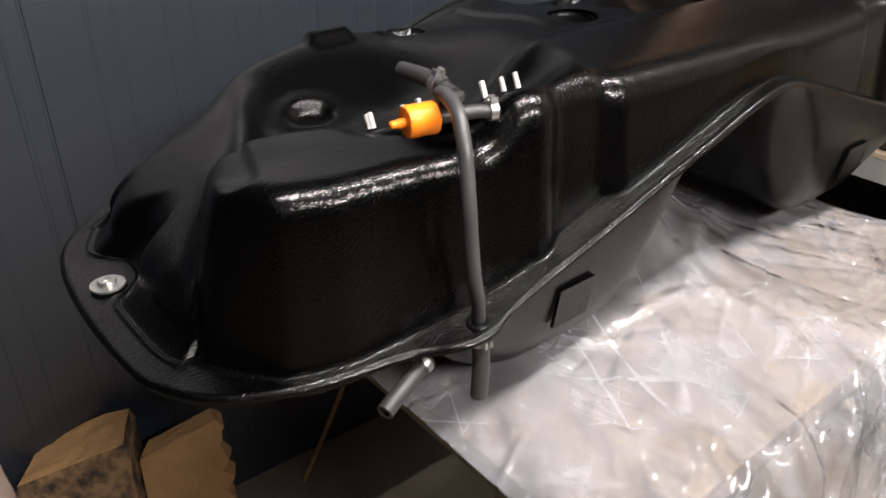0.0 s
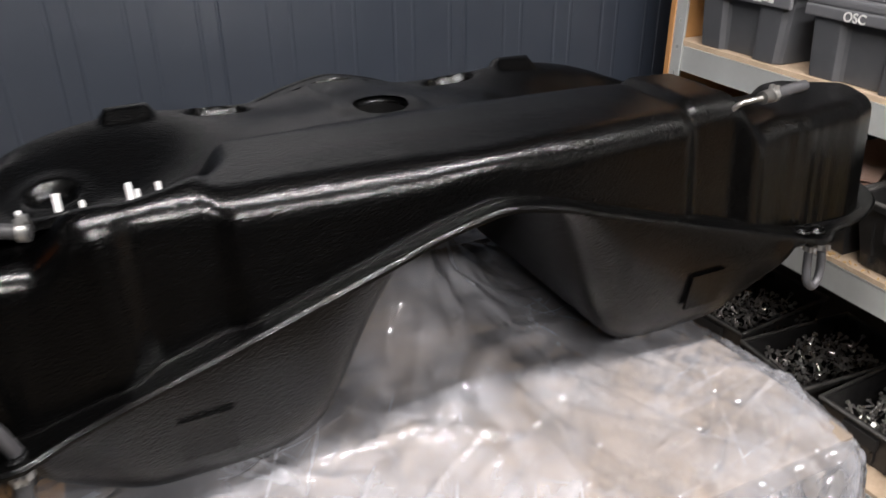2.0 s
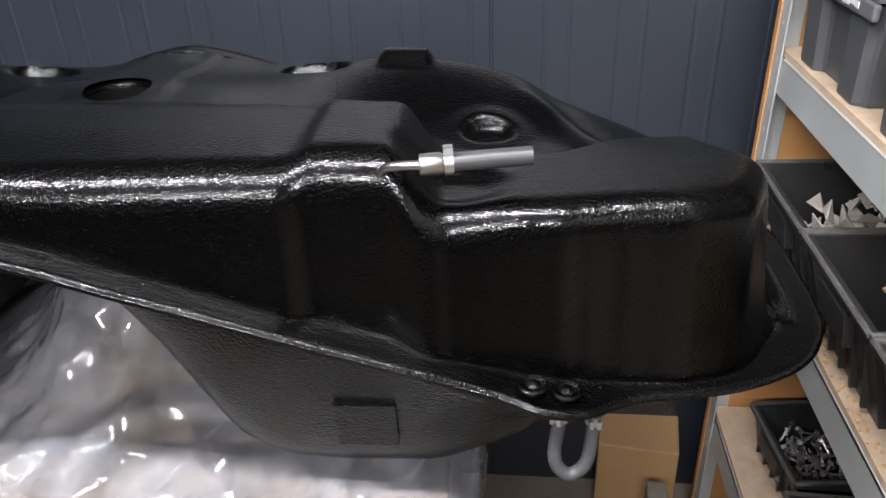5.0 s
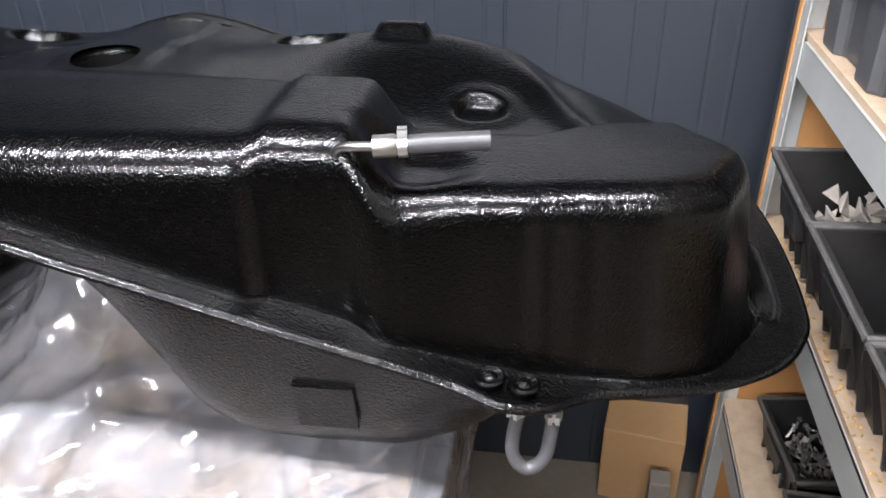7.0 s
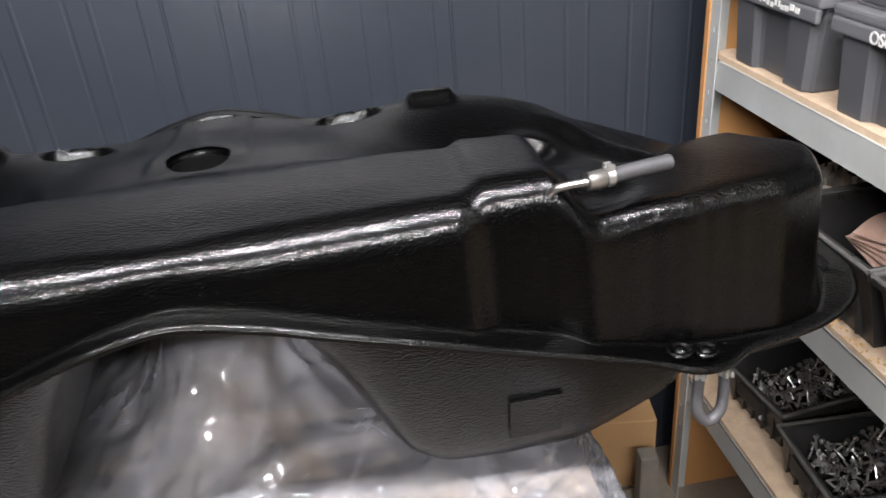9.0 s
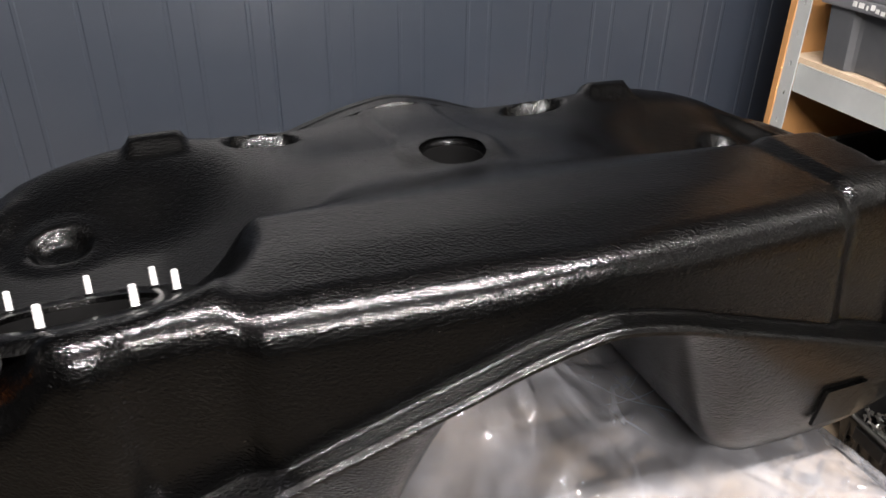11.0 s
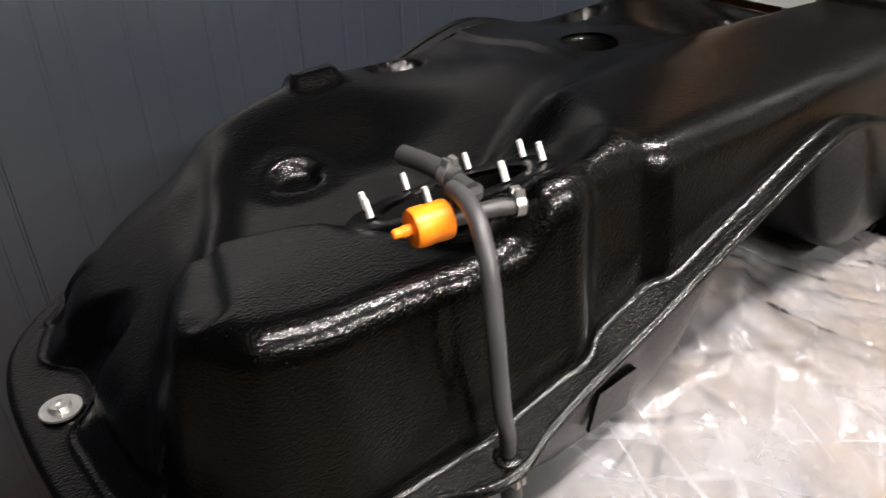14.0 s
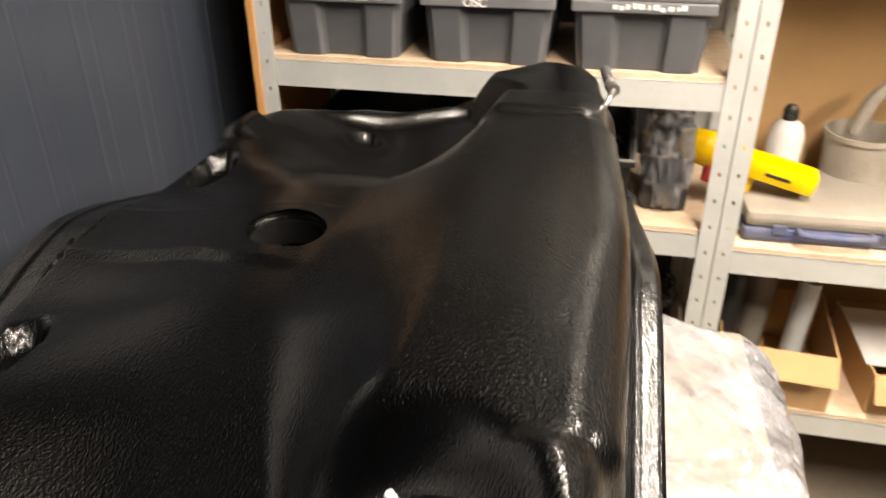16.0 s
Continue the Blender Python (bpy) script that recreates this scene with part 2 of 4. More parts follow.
def smooth_path(pts, steps=8):
    pts = [Vector(p) for p in pts]
    ext = [2 * pts[0] - pts[1]] + pts + [2 * pts[-1] - pts[-2]]
    out = []
    for i in range(1, len(ext) - 2):
        p0, p1, p2, p3 = ext[i - 1:i + 3]
        for k in range(steps):
            t = k / steps
            out.append(0.5 * ((2 * p1) + (p2 - p0) * t + (2 * p0 - 5 * p1 + 4 * p2 - p3) * t * t + (3 * p1 - p0 - 3 * p2 + p3) * t ** 3))
    return out + [pts[-1]]


def tube_bm(pts, radius, n=14, steps=8, hollow=0.0, bm=None):
    """A tube along a smooth path; hollow: radius of the bore seen at its ends."""
    bm = bm or bmesh.new()
    path = smooth_path(pts, steps) if steps else [Vector(p) for p in pts]
    up = Vector((0.13, 0.21, 0.97))
    rings = []
    for i, p in enumerate(path):
        d = (path[min(i + 1, len(path) - 1)] - path[max(i - 1, 0)]).normalized()
        side = d.cross(up).normalized() if abs(d.dot(up)) < 0.98 else d.orthogonal().normalized()
        up = side.cross(d).normalized()
        rings.append([bm.verts.new(p + radius * (math.cos(2 * math.pi * k / n) * side + math.sin(2 * math.pi * k / n) * up)) for k in range(n)])
    for a, b in zip(rings, rings[1:]):
        for k in range(n):
            bm.faces.new((a[k], a[(k + 1) % n], b[(k + 1) % n], b[k]))
    for ring, p, inward in ((rings[0], path[0], path[1]), (rings[-1], path[-1], path[-2])):
        if hollow:
            d = (inward - p).normalized()
            inner = [bm.verts.new(p + (v.co - p) * hollow / radius) for v in ring]
            deep = [bm.verts.new(p + (v.co - p) * hollow / radius + d * radius * 1.5) for v in ring]
            for k in range(n):
                bm.faces.new((ring[k], ring[(k + 1) % n], inner[(k + 1) % n], inner[k]))
                bm.faces.new((inner[k], inner[(k + 1) % n], deep[(k + 1) % n], deep[k]))
            bm.faces.new(deep)
        else:
            bm.faces.new(ring)
    return bm


def clamp_bm(p, d, radius, width=0.006):
    """A spring clamp round a hose at p, with its two ears."""
    d = Vector(d).normalized()
    m = Matrix.Translation(p) @ d.to_track_quat("Z", "Y").to_matrix().to_4x4()
    bm = lathe_bm([(radius, -width / 2), (radius + 0.0012, -width / 2), (radius + 0.0012, width / 2), (radius, width / 2)], m, 18, closed=True)
    for s in (-1, 1):
        b2 = box_bm(-0.0015, 0.0015, -width / 2, width / 2, 0, 0.0045)
        bmesh.ops.transform(b2, matrix=m @ pose(s * 0.0035, radius, 0, -90, 0, 12 * s), verts=b2.verts)
        me = bpy.data.meshes.new("tmp")
        b2.to_mesh(me)
        b2.free()
        bm.from_mesh(me)
        bpy.data.meshes.remove(me)
    return bm


def sm(x, a, b):
    t = np.clip((x - a) / (b - a), 0, 1)
    return t * t * (3 - 2 * t)


# ---- room ----
WALL = pose(0.0648, 1.5442, 0, 0, 0, 38.5)
SHELF = pose(0.596, 1.751, 0, 0, 0, -51.5)
TANK = pose(0.4085, 0.809, 0.006, 0, 0, 40.2)
TABLE = pose(0.4085, 0.809, 0, 0, 0, 40.2)


def corrugated_wall():
    """Steel sandwich sheet with shallow pairs of grooves and a panel joint each metre."""
    bm = bmesh.new()
    xs = [(-3.2, 0.0)]
    x = -3.0 + 0.0025
    k = 0
    while x < 1.25:
        if k % 4 == 0:
            prof = [(-0.036, 0), (-0.034, -0.0007), (-0.030, -0.0007), (-0.028, 0), (-0.003, 0), (-0.0015, 0.0015), (0.0015, 0.0015), (0.003, 0)]
        else:
            prof = [(-0.034, 0), (-0.032, 0.0006), (-0.028, 0.0006), (-0.026, 0), (0.003, 0), (0.005, -0.0006), (0.009, -0.0006), (0.011, 0)]
        xs += [(x + a, c) for a, c in prof]
        x += 0.1125
        k += 1
    xs.append((1.6, 0.0))
    cols = []
    for px, py in xs:
        cols.append([bm.verts.new((px, py, z)) for z in (0.0, 2.5)] + [bm.verts.new((px, 0.08, z)) for z in (2.5, 0.0)])
    for a, b in zip(cols, cols[1:]):
        for k in range(4):
            bm.faces.new((a[k], b[k], b[(k + 1) % 4], a[(k + 1) % 4]))
    bm.faces.new(cols[0])
    bm.faces.new(cols[-1])
    return tagged(part("wall_north", bm, WALLPAINT, m=WALL), "blue-grey painted profiled steel sheet wall", "wall", kind="structure")


corrugated_wall()
tagged(part("floor", box_bm(-3.2, 1.9, -4.2, 0.08, -0.1, 0.0), CONCRETE, m=WALL), "stained grey concrete workshop floor", "floor", kind="structure")
tagged(part("ceiling", box_bm(-3.2, 1.9, -4.2, 0.08, 2.5, 2.6), CEILING, m=WALL), "dark painted workshop ceiling", "ceiling", kind="structure")
tagged(part("wall_east", box_bm(1.02, 1.12, -4.2, -0.002, 0.0, 2.5), PLASTER, m=WALL), "plain dark grey wall behind the shelving", "wall", kind="structure")
tagged(part("wall_west", box_bm(-3.2, -3.1, -4.2, -0.002, 0.0, 2.5), PLASTER, m=WALL), "plain dark grey workshop wall", "wall", kind="structure")
tagged(part("wall_south", box_bm(-3.1, 1.02, -4.2, -4.1, 0.0, 2.5), PLASTER, m=WALL), "plain dark grey workshop wall", "wall", kind="structure")


def batten(pos, tilt=0):
    t = thing("ceiling_light", Matrix.Translation(pos) @ pose(0, 0, 0, tilt, 0, 40), "white twin tube light fitting under the ceiling", "lamp")
    part("housing", box_bm(-0.9, 0.9, -0.06, 0.06, 0, 0.05, 0.006), LAMPWHITE, t)
    for y in (-0.03, 0.03):
        part("tube", tube_bm([(-0.88, y, -0.016), (0.88, y, -0.016)], 0.013, steps=0), GLOW, t, "glowing fluorescent tube")
    for x in (-0.65, 0.65):
        part("hanger", tube_bm([(x, 0, 0.03), (x, 0, 2.5 - pos[2])], 0.003, 8, steps=0), STEEL, t, m=pose(0, 0, 0, -tilt, 0, 0))


batten(LAMP_A)
batten(LAMP_B, TILT_B)

# ---- fuel tank ----
# Local axes: u along the tank, v from its front rim towards the wall, z up. The pressing is the same on both sides of u = 0.
HALF_U = [0, 0.10, 0.20, 0.30, 0.375, 0.41, 0.44, 0.475, 0.52, 0.57, 0.614, 0.640, 0.652, 0.656, 0.648, 0.622, 0.565, 0.48, 0.38, 0.25, 0.10, 0]
HALF_V = [-0.008, -0.008, -0.008, -0.008, -0.009, -0.016, -0.010, 0.012, 0.024, 0.040, 0.066, 0.10, 0.14, 0.24, 0.334, 0.395, 0.445, 0.485, 0.508, 0.520, 0.520, 0.518]


def table(a, xs, ys, soft=0.011):
    """Smooth curve through a short table of heights, even about a = 0."""
    g = np.linspace(-0.8, 0.8, 801)
    y = np.interp(np.abs(g), xs, ys)
    k = np.exp(-0.5 * (np.arange(-30, 31) * 0.002 / soft) ** 2)
    y = np.convolve(np.pad(y, 30, mode="edge"), k / k.sum(), mode="valid")
    return np.interp(a, g, y)


def flange_z(a):
    return table(a, [0, 0.03, 0.07, 0.10, 0.17, 0.25, 0.33, 0.40, 0.47, 0.55, 0.70], [1.004, 0.999, 0.989, 0.978, 0.956, 0.930, 0.906, 0.884, 0.872, 0.866, 0.864])


def belly_z(a):
    return table(a, [0, 0.05, 0.085, 0.115, 0.14, 0.165, 0.20, 0.33, 0.38, 0.41, 0.45, 0.48, 0.53, 0.58, 0.63, 0.7],
                     [0.990, 0.972, 0.935, 0.875, 0.825, 0.785, 0.764, 0.757, 0.775, 0.808, 0.812, 0.796, 0.792, 0.808, 0.84, 0.85])


def dent(u, v, cu, cv, ru, rv, edge=0.35):
    d = np.sqrt(((u - cu) / ru) ** 2 + ((v - cv) / rv) ** 2)
    return 1 - sm(d, 1 - edge, 1 + edge)


SENDER = (-0.3420, 0.1365, 1.0050)
SENDER_R = 0.066
SENDER_N = Vector((-0.012, 0.412, 0.911)).normalized()


def top_z(u, v):
    a = np.abs(u)
    front = 1.043 + 0.007 * sm(a, 0.235, 0.250) * (1 - sm(np.where(u < 0, a - 0.040, a), 0.30, 0.325)) - 0.030 * sm(np.where(u < 0, a - 0.040, a), 0.300, 0.340)
    front = front + 0.005 * (1 - sm(a, 0.1, 0.3)) * sm(v, 0.03, 0.10)
    edge = np.interp(v, [0.05, 0.11, 0.19, 0.30, 0.40, 0.46], [0.602, 0.584, 0.545, 0.480, 0.428, 0.410])
    front = front - 0.010 * sm(a, 0.44, 0.52) * sm(v, 0.10, 0.20)
    mid = table(a, [0, 0.11, 0.17, 0.22, 0.28, 0.42, 0.47, 0.51, 0.56, 0.64], [1.013, 1.010, 0.992, 0.966, 0.944, 0.944, 0.946, 0.946, 0.946, 0.946])
    rear = table(a, [0, 0.05, 0.10, 0.15, 0.20, 0.235, 0.31, 0.365, 0.40, 0.45, 0.50, 0.556, 0.63], [0.996, 0.996, 0.986, 0.989, 0.995, 0.999, 0.999, 0.990, 0.980, 0.962, 0.950, 0.942, 0.935])
    cut = table(a, [0, 0.1, 0.2, 0.3, 0.36, 0.43, 0.47, 0.51, 0.6], [0.135, 0.135, 0.150, 0.145, 0.128, 0.130, 0.160, 0.185, 0.185])
    wide = np.interp(a, [0, 0.12, 0.2, 0.3, 0.6], [0.14, 0.13, 0.09, 0.05, 0.05])
    back = mid + (rear - mid) * sm(v, 0.298, 0.454)
    z = front + (back - front) * sm((v - cut) / wide, 0, 1)
    # low outer shelf beyond the ridge that closes the basin
    z = z + 0.014 * np.exp(-((a - edge + 0.016) / 0.016) ** 2) * sm(v, 0.19, 0.25) * (1 - sm(v, 0.36, 0.44))
    shelf = 0.938 - 0.40 * np.clip(a - 0.52, -0.1, 0.12) - 0.026 * sm(v, 0.36, 0.48) - 0.014 * (1 - sm(v, 0.11, 0.20))
    z = z + (shelf - z) * sm(a, edge - 0.016, edge + 0.036)
    # pressed step lines beside the middle hole
    z = z + 0.005 * (1 - sm(a - 0.010 * (1 - sm(v, 0.31, 0.36)), 0.040, 0.046)) * sm(v, 0.25, 0.30)
    # pockets, round dents and pads along the rear
    z = z - 0.018 * dent(a, v, 0.163, 0.440, 0.036, 0.017, 0.22)
    z = z - 0.012 * dent(a, v, 0.366, 0.336, 0.023, 0.018, 0.28)
    z = z + 0.003 * dent(a, v, 0.366, 0.336, 0.040, 0.034, 0.3)
    z = z + 0.012 * (sm(a, 0.236, 0.246) * (1 - sm(a, 0.294, 0.304))) * (sm(v, 0.42, 0.45))
    # round-ended groove on one outer shoulder
    along = np.clip(((a - 0.556) * -0.343 + (v - 0.112) * 0.939) / 0.099, 0, 1)
    z = z - 0.007 * (u < 0) * (1 - sm(np.hypot(a - 0.556 + 0.034 * along, v - 0.112 - 0.093 * along), 0.009, 0.020))
    # flat seat of the sender ring on one side
    plane = SENDER[2] - 0.006 - (SENDER_N.x * (u - SENDER[0]) + SENDER_N.y * (v - SENDER[1])) / SENDER_N.z
    z = z + (plane - z) * dent(u, v, SENDER[0] + 0.012, SENDER[1] + 0.004, 0.101, 0.084, 0.22)
    # hollow below the vent pipe on the other
    z = z - 0.008 * dent(u, v, 0.345, 0.075, 0.035, 0.022, 0.5)
    return z


def inset(u, v):
    """Width of the rim outside the body, along the outline."""
    a = np.abs(u)
    w = 0.022 + 0.011 * sm(a, 0.226, 0.252) * (1 - sm(a, 0.300, 0.328)) * (v < 0.1)
    w = np.where((v < 0.1) & (a > 0.34), np.interp(a, [0.34, 0.375, 0.41, 0.44, 0.475, 0.52, 0.57, 0.614, 0.645], [0.024, 0.029, 0.039, 0.037, 0.019, 0.012, 0.016, 0.034, 0.040]), w + 0.008 * sm(a, 0.57, 0.64) * (v < 0.4))
    w = w + 0.030 * np.exp(-((v - 0.290) / 0.045) ** 4) * (a > 0.6)
    return w


def outline(n):
    """Evenly spaced points of the rim, all the way round."""
    us = np.array(HALF_U[:-1] + [-x for x in HALF_U[::-1]][:-1])
    vs = np.array(HALF_V[:-1] + HALF_V[::-1][:-1])
    pts = smooth_path([(x, y, 0) for x, y in zip(us, vs)] + [(us[0], vs[0], 0)], 12)
    p = np.array([[q.x, q.y] for q in pts])
    s = np.concatenate([[0], np.cumsum(np.hypot(*np.diff(p, axis=0).T))])
    t = np.linspace(0, s[-1], n, endpoint=False)
    return np.interp(t, s, p[:, 0]), np.interp(t, s, p[:, 1])


N_RIM = 620
RIM_U, RIM_V = outline(N_RIM)
CORE_U = np.clip(RIM_U * 0.93, -0.40, 0.40)
CORE_V = np.full(N_RIM, 0.27)
CORE_L = np.hypot(CORE_U - RIM_U, CORE_V - RIM_V)
RIM_W = inset(RIM_U, RIM_V)


def shell(rings, heights, width):
    """A skin of concentric rings; rings: distance from the rim, heights: a function of u, v and distance past the rim's width."""
    bm = bmesh.new()
    rows = []
    for d in rings:
        f = np.clip(d / CORE_L, 0, 1)
        u, v = RIM_U + (CORE_U - RIM_U) * f, RIM_V + (CORE_V - RIM_V) * f
        z = heights(u, v, d - width)
        rows.append([bm.verts.new(p) for p in zip(u, v, z)])
    for r1, r2 in zip(rows, rows[1:]):
        for i in range(N_RIM):
            j = (i + 1) % N_RIM
            bm.faces.new((r1[i], r1[j], r2[j], r2[i]))
    bmesh.ops.remove_doubles(bm, verts=bm.verts, dist=1e-5)
    return bm


def punch(bm, cu, cv, radius):
    """Cut a round hole and draw its edge to the circle."""
    dead = [f for f in bm.faces if math.hypot(f.calc_center_median().x - cu, f.calc_center_median().y - cv) < radius]
    bmesh.ops.delete(bm, geom=dead, context="FACES")
    for v in bm.verts:
        r = math.hypot(v.co.x - cu, v.co.y - cv)
        if v.is_boundary and r < radius * 1.35 and r > 1e-6:
            v.co.x, v.co.y = cu + (v.co.x - cu) * radius / r, cv + (v.co.y - cv) * radius / r


WALL_E = 0.010 - 0.007 * (1 - sm(np.abs(RIM_U), 0.06, 0.24)) * (RIM_V < 0.1) + 0.010 * sm(np.abs(RIM_U), 0.56, 0.63) + 0.012 * (RIM_V > 0.42)


def upper_heights(u, v, e):
    zf, t = flange_z(np.abs(u)), top_z(u, v)
    h = np.maximum(t - zf, 0.004)
    rf = np.minimum(0.032 - 0.009 * sm(np.abs(u), 0.34, 0.40) * (v < 0.2), h * 0.6)
    wall = zf + (h - rf) * np.clip(e / WALL_E, 0, 1) ** 1.2
    k = np.clip((e - WALL_E) / rf, 0, 1)
    lip = np.clip((e + RIM_W) / 0.005, 0, 1)
    zf = zf - 0.0015 * np.clip(-e / 0.022, 0, 1) - 0.0035 * (1 - lip) ** 2
    z = np.where(e < 0, zf, np.where(e < WALL_E, wall, t - rf + rf * np.sqrt(1 - (1 - k) ** 2)))
    return z + 0.0016 * np.exp(-((e + 0.0030) / 0.0022) ** 2)


def lower_heights(u, v, e):
    zf, b = flange_z(np.abs(u)) - 0.003 - 0.0045 * np.clip(-e / 0.022, 0, 1), belly_z(np.abs(u))
    k = np.clip(e / (0.058 + 0.11 * (1 - np.clip((zf - b) / 0.165, 0, 1))), 0, 1)
    return np.where(e < 0, zf, zf - np.maximum(zf - b, 0.004) * (1 - (1 - k) ** 2.8) ** 0.55)


def rim_rings(steps, width):
    out = [width * f for f in (0, 0.03, 0.07, 0.12, 0.18, 0.26, 0.45, 0.65, 0.72, 0.77, 0.82, 0.87, 0.92, 0.96, 1.0)]
    last = steps[-1]
    out += [width + s for s in steps]
    for k in range(1, 57):
        out.append((width + last) + (CORE_L - width - last) * (k / 56))
    return out


def build_tank():
    tank = thing("fuel_tank", TANK @ Matrix.Translation((0, 0, 0.757)), "black chip-coated pressed steel saddle fuel tank lying on plastic film", "fuel tank")
    up = Matrix.Translation((0, 0, -0.757))

    def tpart(name, bm, mat, label="", parent=tank, smooth=True):
        return part(name, bm, mat, parent, label, up if parent == tank else None, smooth, 45)

    steps = [WALL_E * f for f in (0.08, 0.16, 0.3, 0.45, 0.6, 0.75, 0.9, 1.0)] + [WALL_E + f for f in (0.0008, 0.002, 0.004, 0.0065, 0.010, 0.014, 0.019, 0.025, 0.032)]
    bm = shell(rim_rings(steps, RIM_W), upper_heights, RIM_W)
    punch(bm, 0.0, 0.294, 0.033)
    punch(bm, SENDER[0], SENDER[1], 0.060)
    top = tpart("upper_shell", bm, BLACK)
    low = [0.0006, 0.002, 0.005, 0.009, 0.014, 0.020, 0.027, 0.035, 0.045, 0.058, 0.070]
    even = 0.022 + 0.012 * sm(np.abs(RIM_U), 0.40, 0.43) * (1 - sm(np.abs(RIM_U), 0.45, 0.48)) * (RIM_V < 0.1)
    bm = shell([even * 0 - 1e-9] + rim_rings(low, even), lambda u, v, e: lower_heights(u, v, e) + np.where(e + even < -1e-10, 0.003, 0), even)
    punch(bm, 0.0, 0.294, 0.046)
    tpart("lower_shell", bm, BLACK)
    # sleeve of the hole through the middle
    m = Matrix.Translation((0, 0.294, 0))
    tpart("hole_sleeve", lathe_bm([(0.0335, 0.985), (0.0335, 1.008), (0.0342, 1.0125), (0.036, 1.0135), (0.0345, 1.0118), (0.0325, 1.008), (0.0322, 0.985)], m, 40, closed=True), BLACK)
    # thin added lining whose black stands for the hole's shaded inside
    tpart("hole_liner", lathe_bm([(0.0319, 1.007), (0.0319, 0.984), (0.0312, 0.984), (0.0312, 1.007)], m, 40, closed=True), VOID, "black lining coloured as the shade inside the hole")
    # sender seat and its studs
    rot = SENDER_N.to_track_quat("Z", "Y").to_matrix().to_4x4()
    seat = Matrix.Translation(SENDER) @ rot
    tpart("sender_ring", lathe_bm([(0.058, -0.010), (0.058, 0.0), (0.060, 0.001), (0.082, 0.001), (0.086, -0.002), (0.090, -0.008)], seat, 48, closed=True), BLACK)
    # added cup below the seat, its black stands for the unlit tank interior
    tpart("sender_well", lathe_bm([(0.0577, -0.004), (0.0577, -0.134), (0.002, -0.134), (0.002, -0.130), (0.0560, -0.130), (0.0560, -0.004)], seat, 40, closed=True), VOID, "black cup coloured as the shade inside the open sender hole")
    for k in range(8):
        ang = math.radians(-7 + 45 * k)
        sm_ = seat @ Matrix.Translation((0.0712 * math.cos(ang), 0.0712 * math.sin(ang), 0))
        prof = [(0.0022, 0.0)]
        for i in range(7):
            prof += [(0.0027, 0.0035 + i * 0.0016), (0.0023, 0.0043 + i * 0.0016)]
        prof += [(0.0025, 0.016), (0.0017, 0.017)]
        stud = tpart("stud", lathe_bm(prof, sm_, 12), STUD, "bright zinc threaded stud", smooth=False)
        part("collar", lathe_bm([(0.0045, 0.0), (0.0045, 0.0015), (0.0028, 0.003)], sm_, 12), BLACK, stud)
    # mounting bolt in the rim
    bolt = Matrix.Translation((-0.624, 0.270, 0.8655)) @ pose(0, 0, 0, 0, 0, 15)
    b = tpart("mounting_bolt", lathe_bm([(0.0155, 0), (0.0155, 0.002), (0.010, 0.0022)], bolt, 28), ZINC, "zinc flanged mounting bolt")
    part("head", lathe_bm([(0.0085, 0.002), (0.0085, 0.005), (0.0075, 0.0065), (0.0045, 0.0065), (0.004, 0.004)], bolt, 18), ZINC, b)
    # welded pockets under the rim
    for s in (-1, 1):
        bm = bmesh.new()
        for (x0, x1, z0, z1, y) in ((0.253, 0.300, 0.812, 0.857, 0.014),):
            pts = [(s * x0, y, z1), (s * x1, y, z1), (s * x1, y + 0.006, z0), (s * x0, y + 0.006, z0)]
            fr = [bm.verts.new(p) for p in pts]
            bk = [bm.verts.new((p[0], p[1] + 0.004, p[2])) for p in pts]
            bm.faces.new(fr), bm.faces.new(bk[::-1])
            for i in range(4):
                bm.faces.new((fr[i], fr[(i + 1) % 4], bk[(i + 1) % 4], bk[i]))
            lip = [bm.verts.new(p) for p in ((s * x0, y, z1), (s * x1, y, z1), (s * x1, y + 0.03, z1 + 0.004), (s * x0, y + 0.03, z1 + 0.004))]
            bm.faces.new(lip)
        tpart("strap_bracket", bm, BLACK, smooth=False)
    # rivet tab
    for x in (0.402, 0.426):
        m = Matrix.Translation((x, 0.006, float(flange_z(np.array(x))) + 0.0005))
        tpart("rivet", lathe_bm([(0.0108, 0), (0.0112, 0.0025), (0.0095, 0.004), (0.0075, 0.003), (0.0055, 0.0026), (0.0038, 0.0045), (0.001, 0.005)], m, 20), BLACK)
    # looped drain hose under the tab
    zf = 0.872
    tpart("loop_hose", tube_bm([(0.424, 0.008, zf - 0.006), (0.421, 0.004, zf - 0.025), (0.419, 0.0, zf - 0.042), (0.421, -0.002, zf - 0.054), (0.428, -0.003, zf - 0.062), (0.436, -0.002, zf - 0.061), (0.443, 0.0, zf - 0.052), (0.446, 0.004, zf - 0.034), (0.448, 0.010, zf - 0.014)], 0.0051, 14), GREY_RUBBER, "grey rubber hose bent into a loop")
    tpart("hose_clamp", clamp_bm((0.4475, 0.009, zf - 0.019), (0, 0.2, 1), 0.0052), ZINC, "bright spring hose clamp")
    tpart("spigot", tube_bm([(0.450, 0.010, zf - 0.016), (0.451, 0.022, zf + 0.002)], 0.0035, 10, steps=0), BLACK)
    tpart("hose_clamp", clamp_bm((0.4225, 0.006, zf - 0.014), (0.1, 0.2, 1), 0.0052), ZINC, "bright spring hose clamp")
    # vent pipe with a short hose end
    tpart("vent_pipe", tube_bm([(0.296, 0.045, 1.028), (0.302, 0.038, 1.040), (0.312, 0.034, 1.044), (0.330, 0.031, 1.046)], 0.0032, 12), STEEL, "bare steel vent pipe")
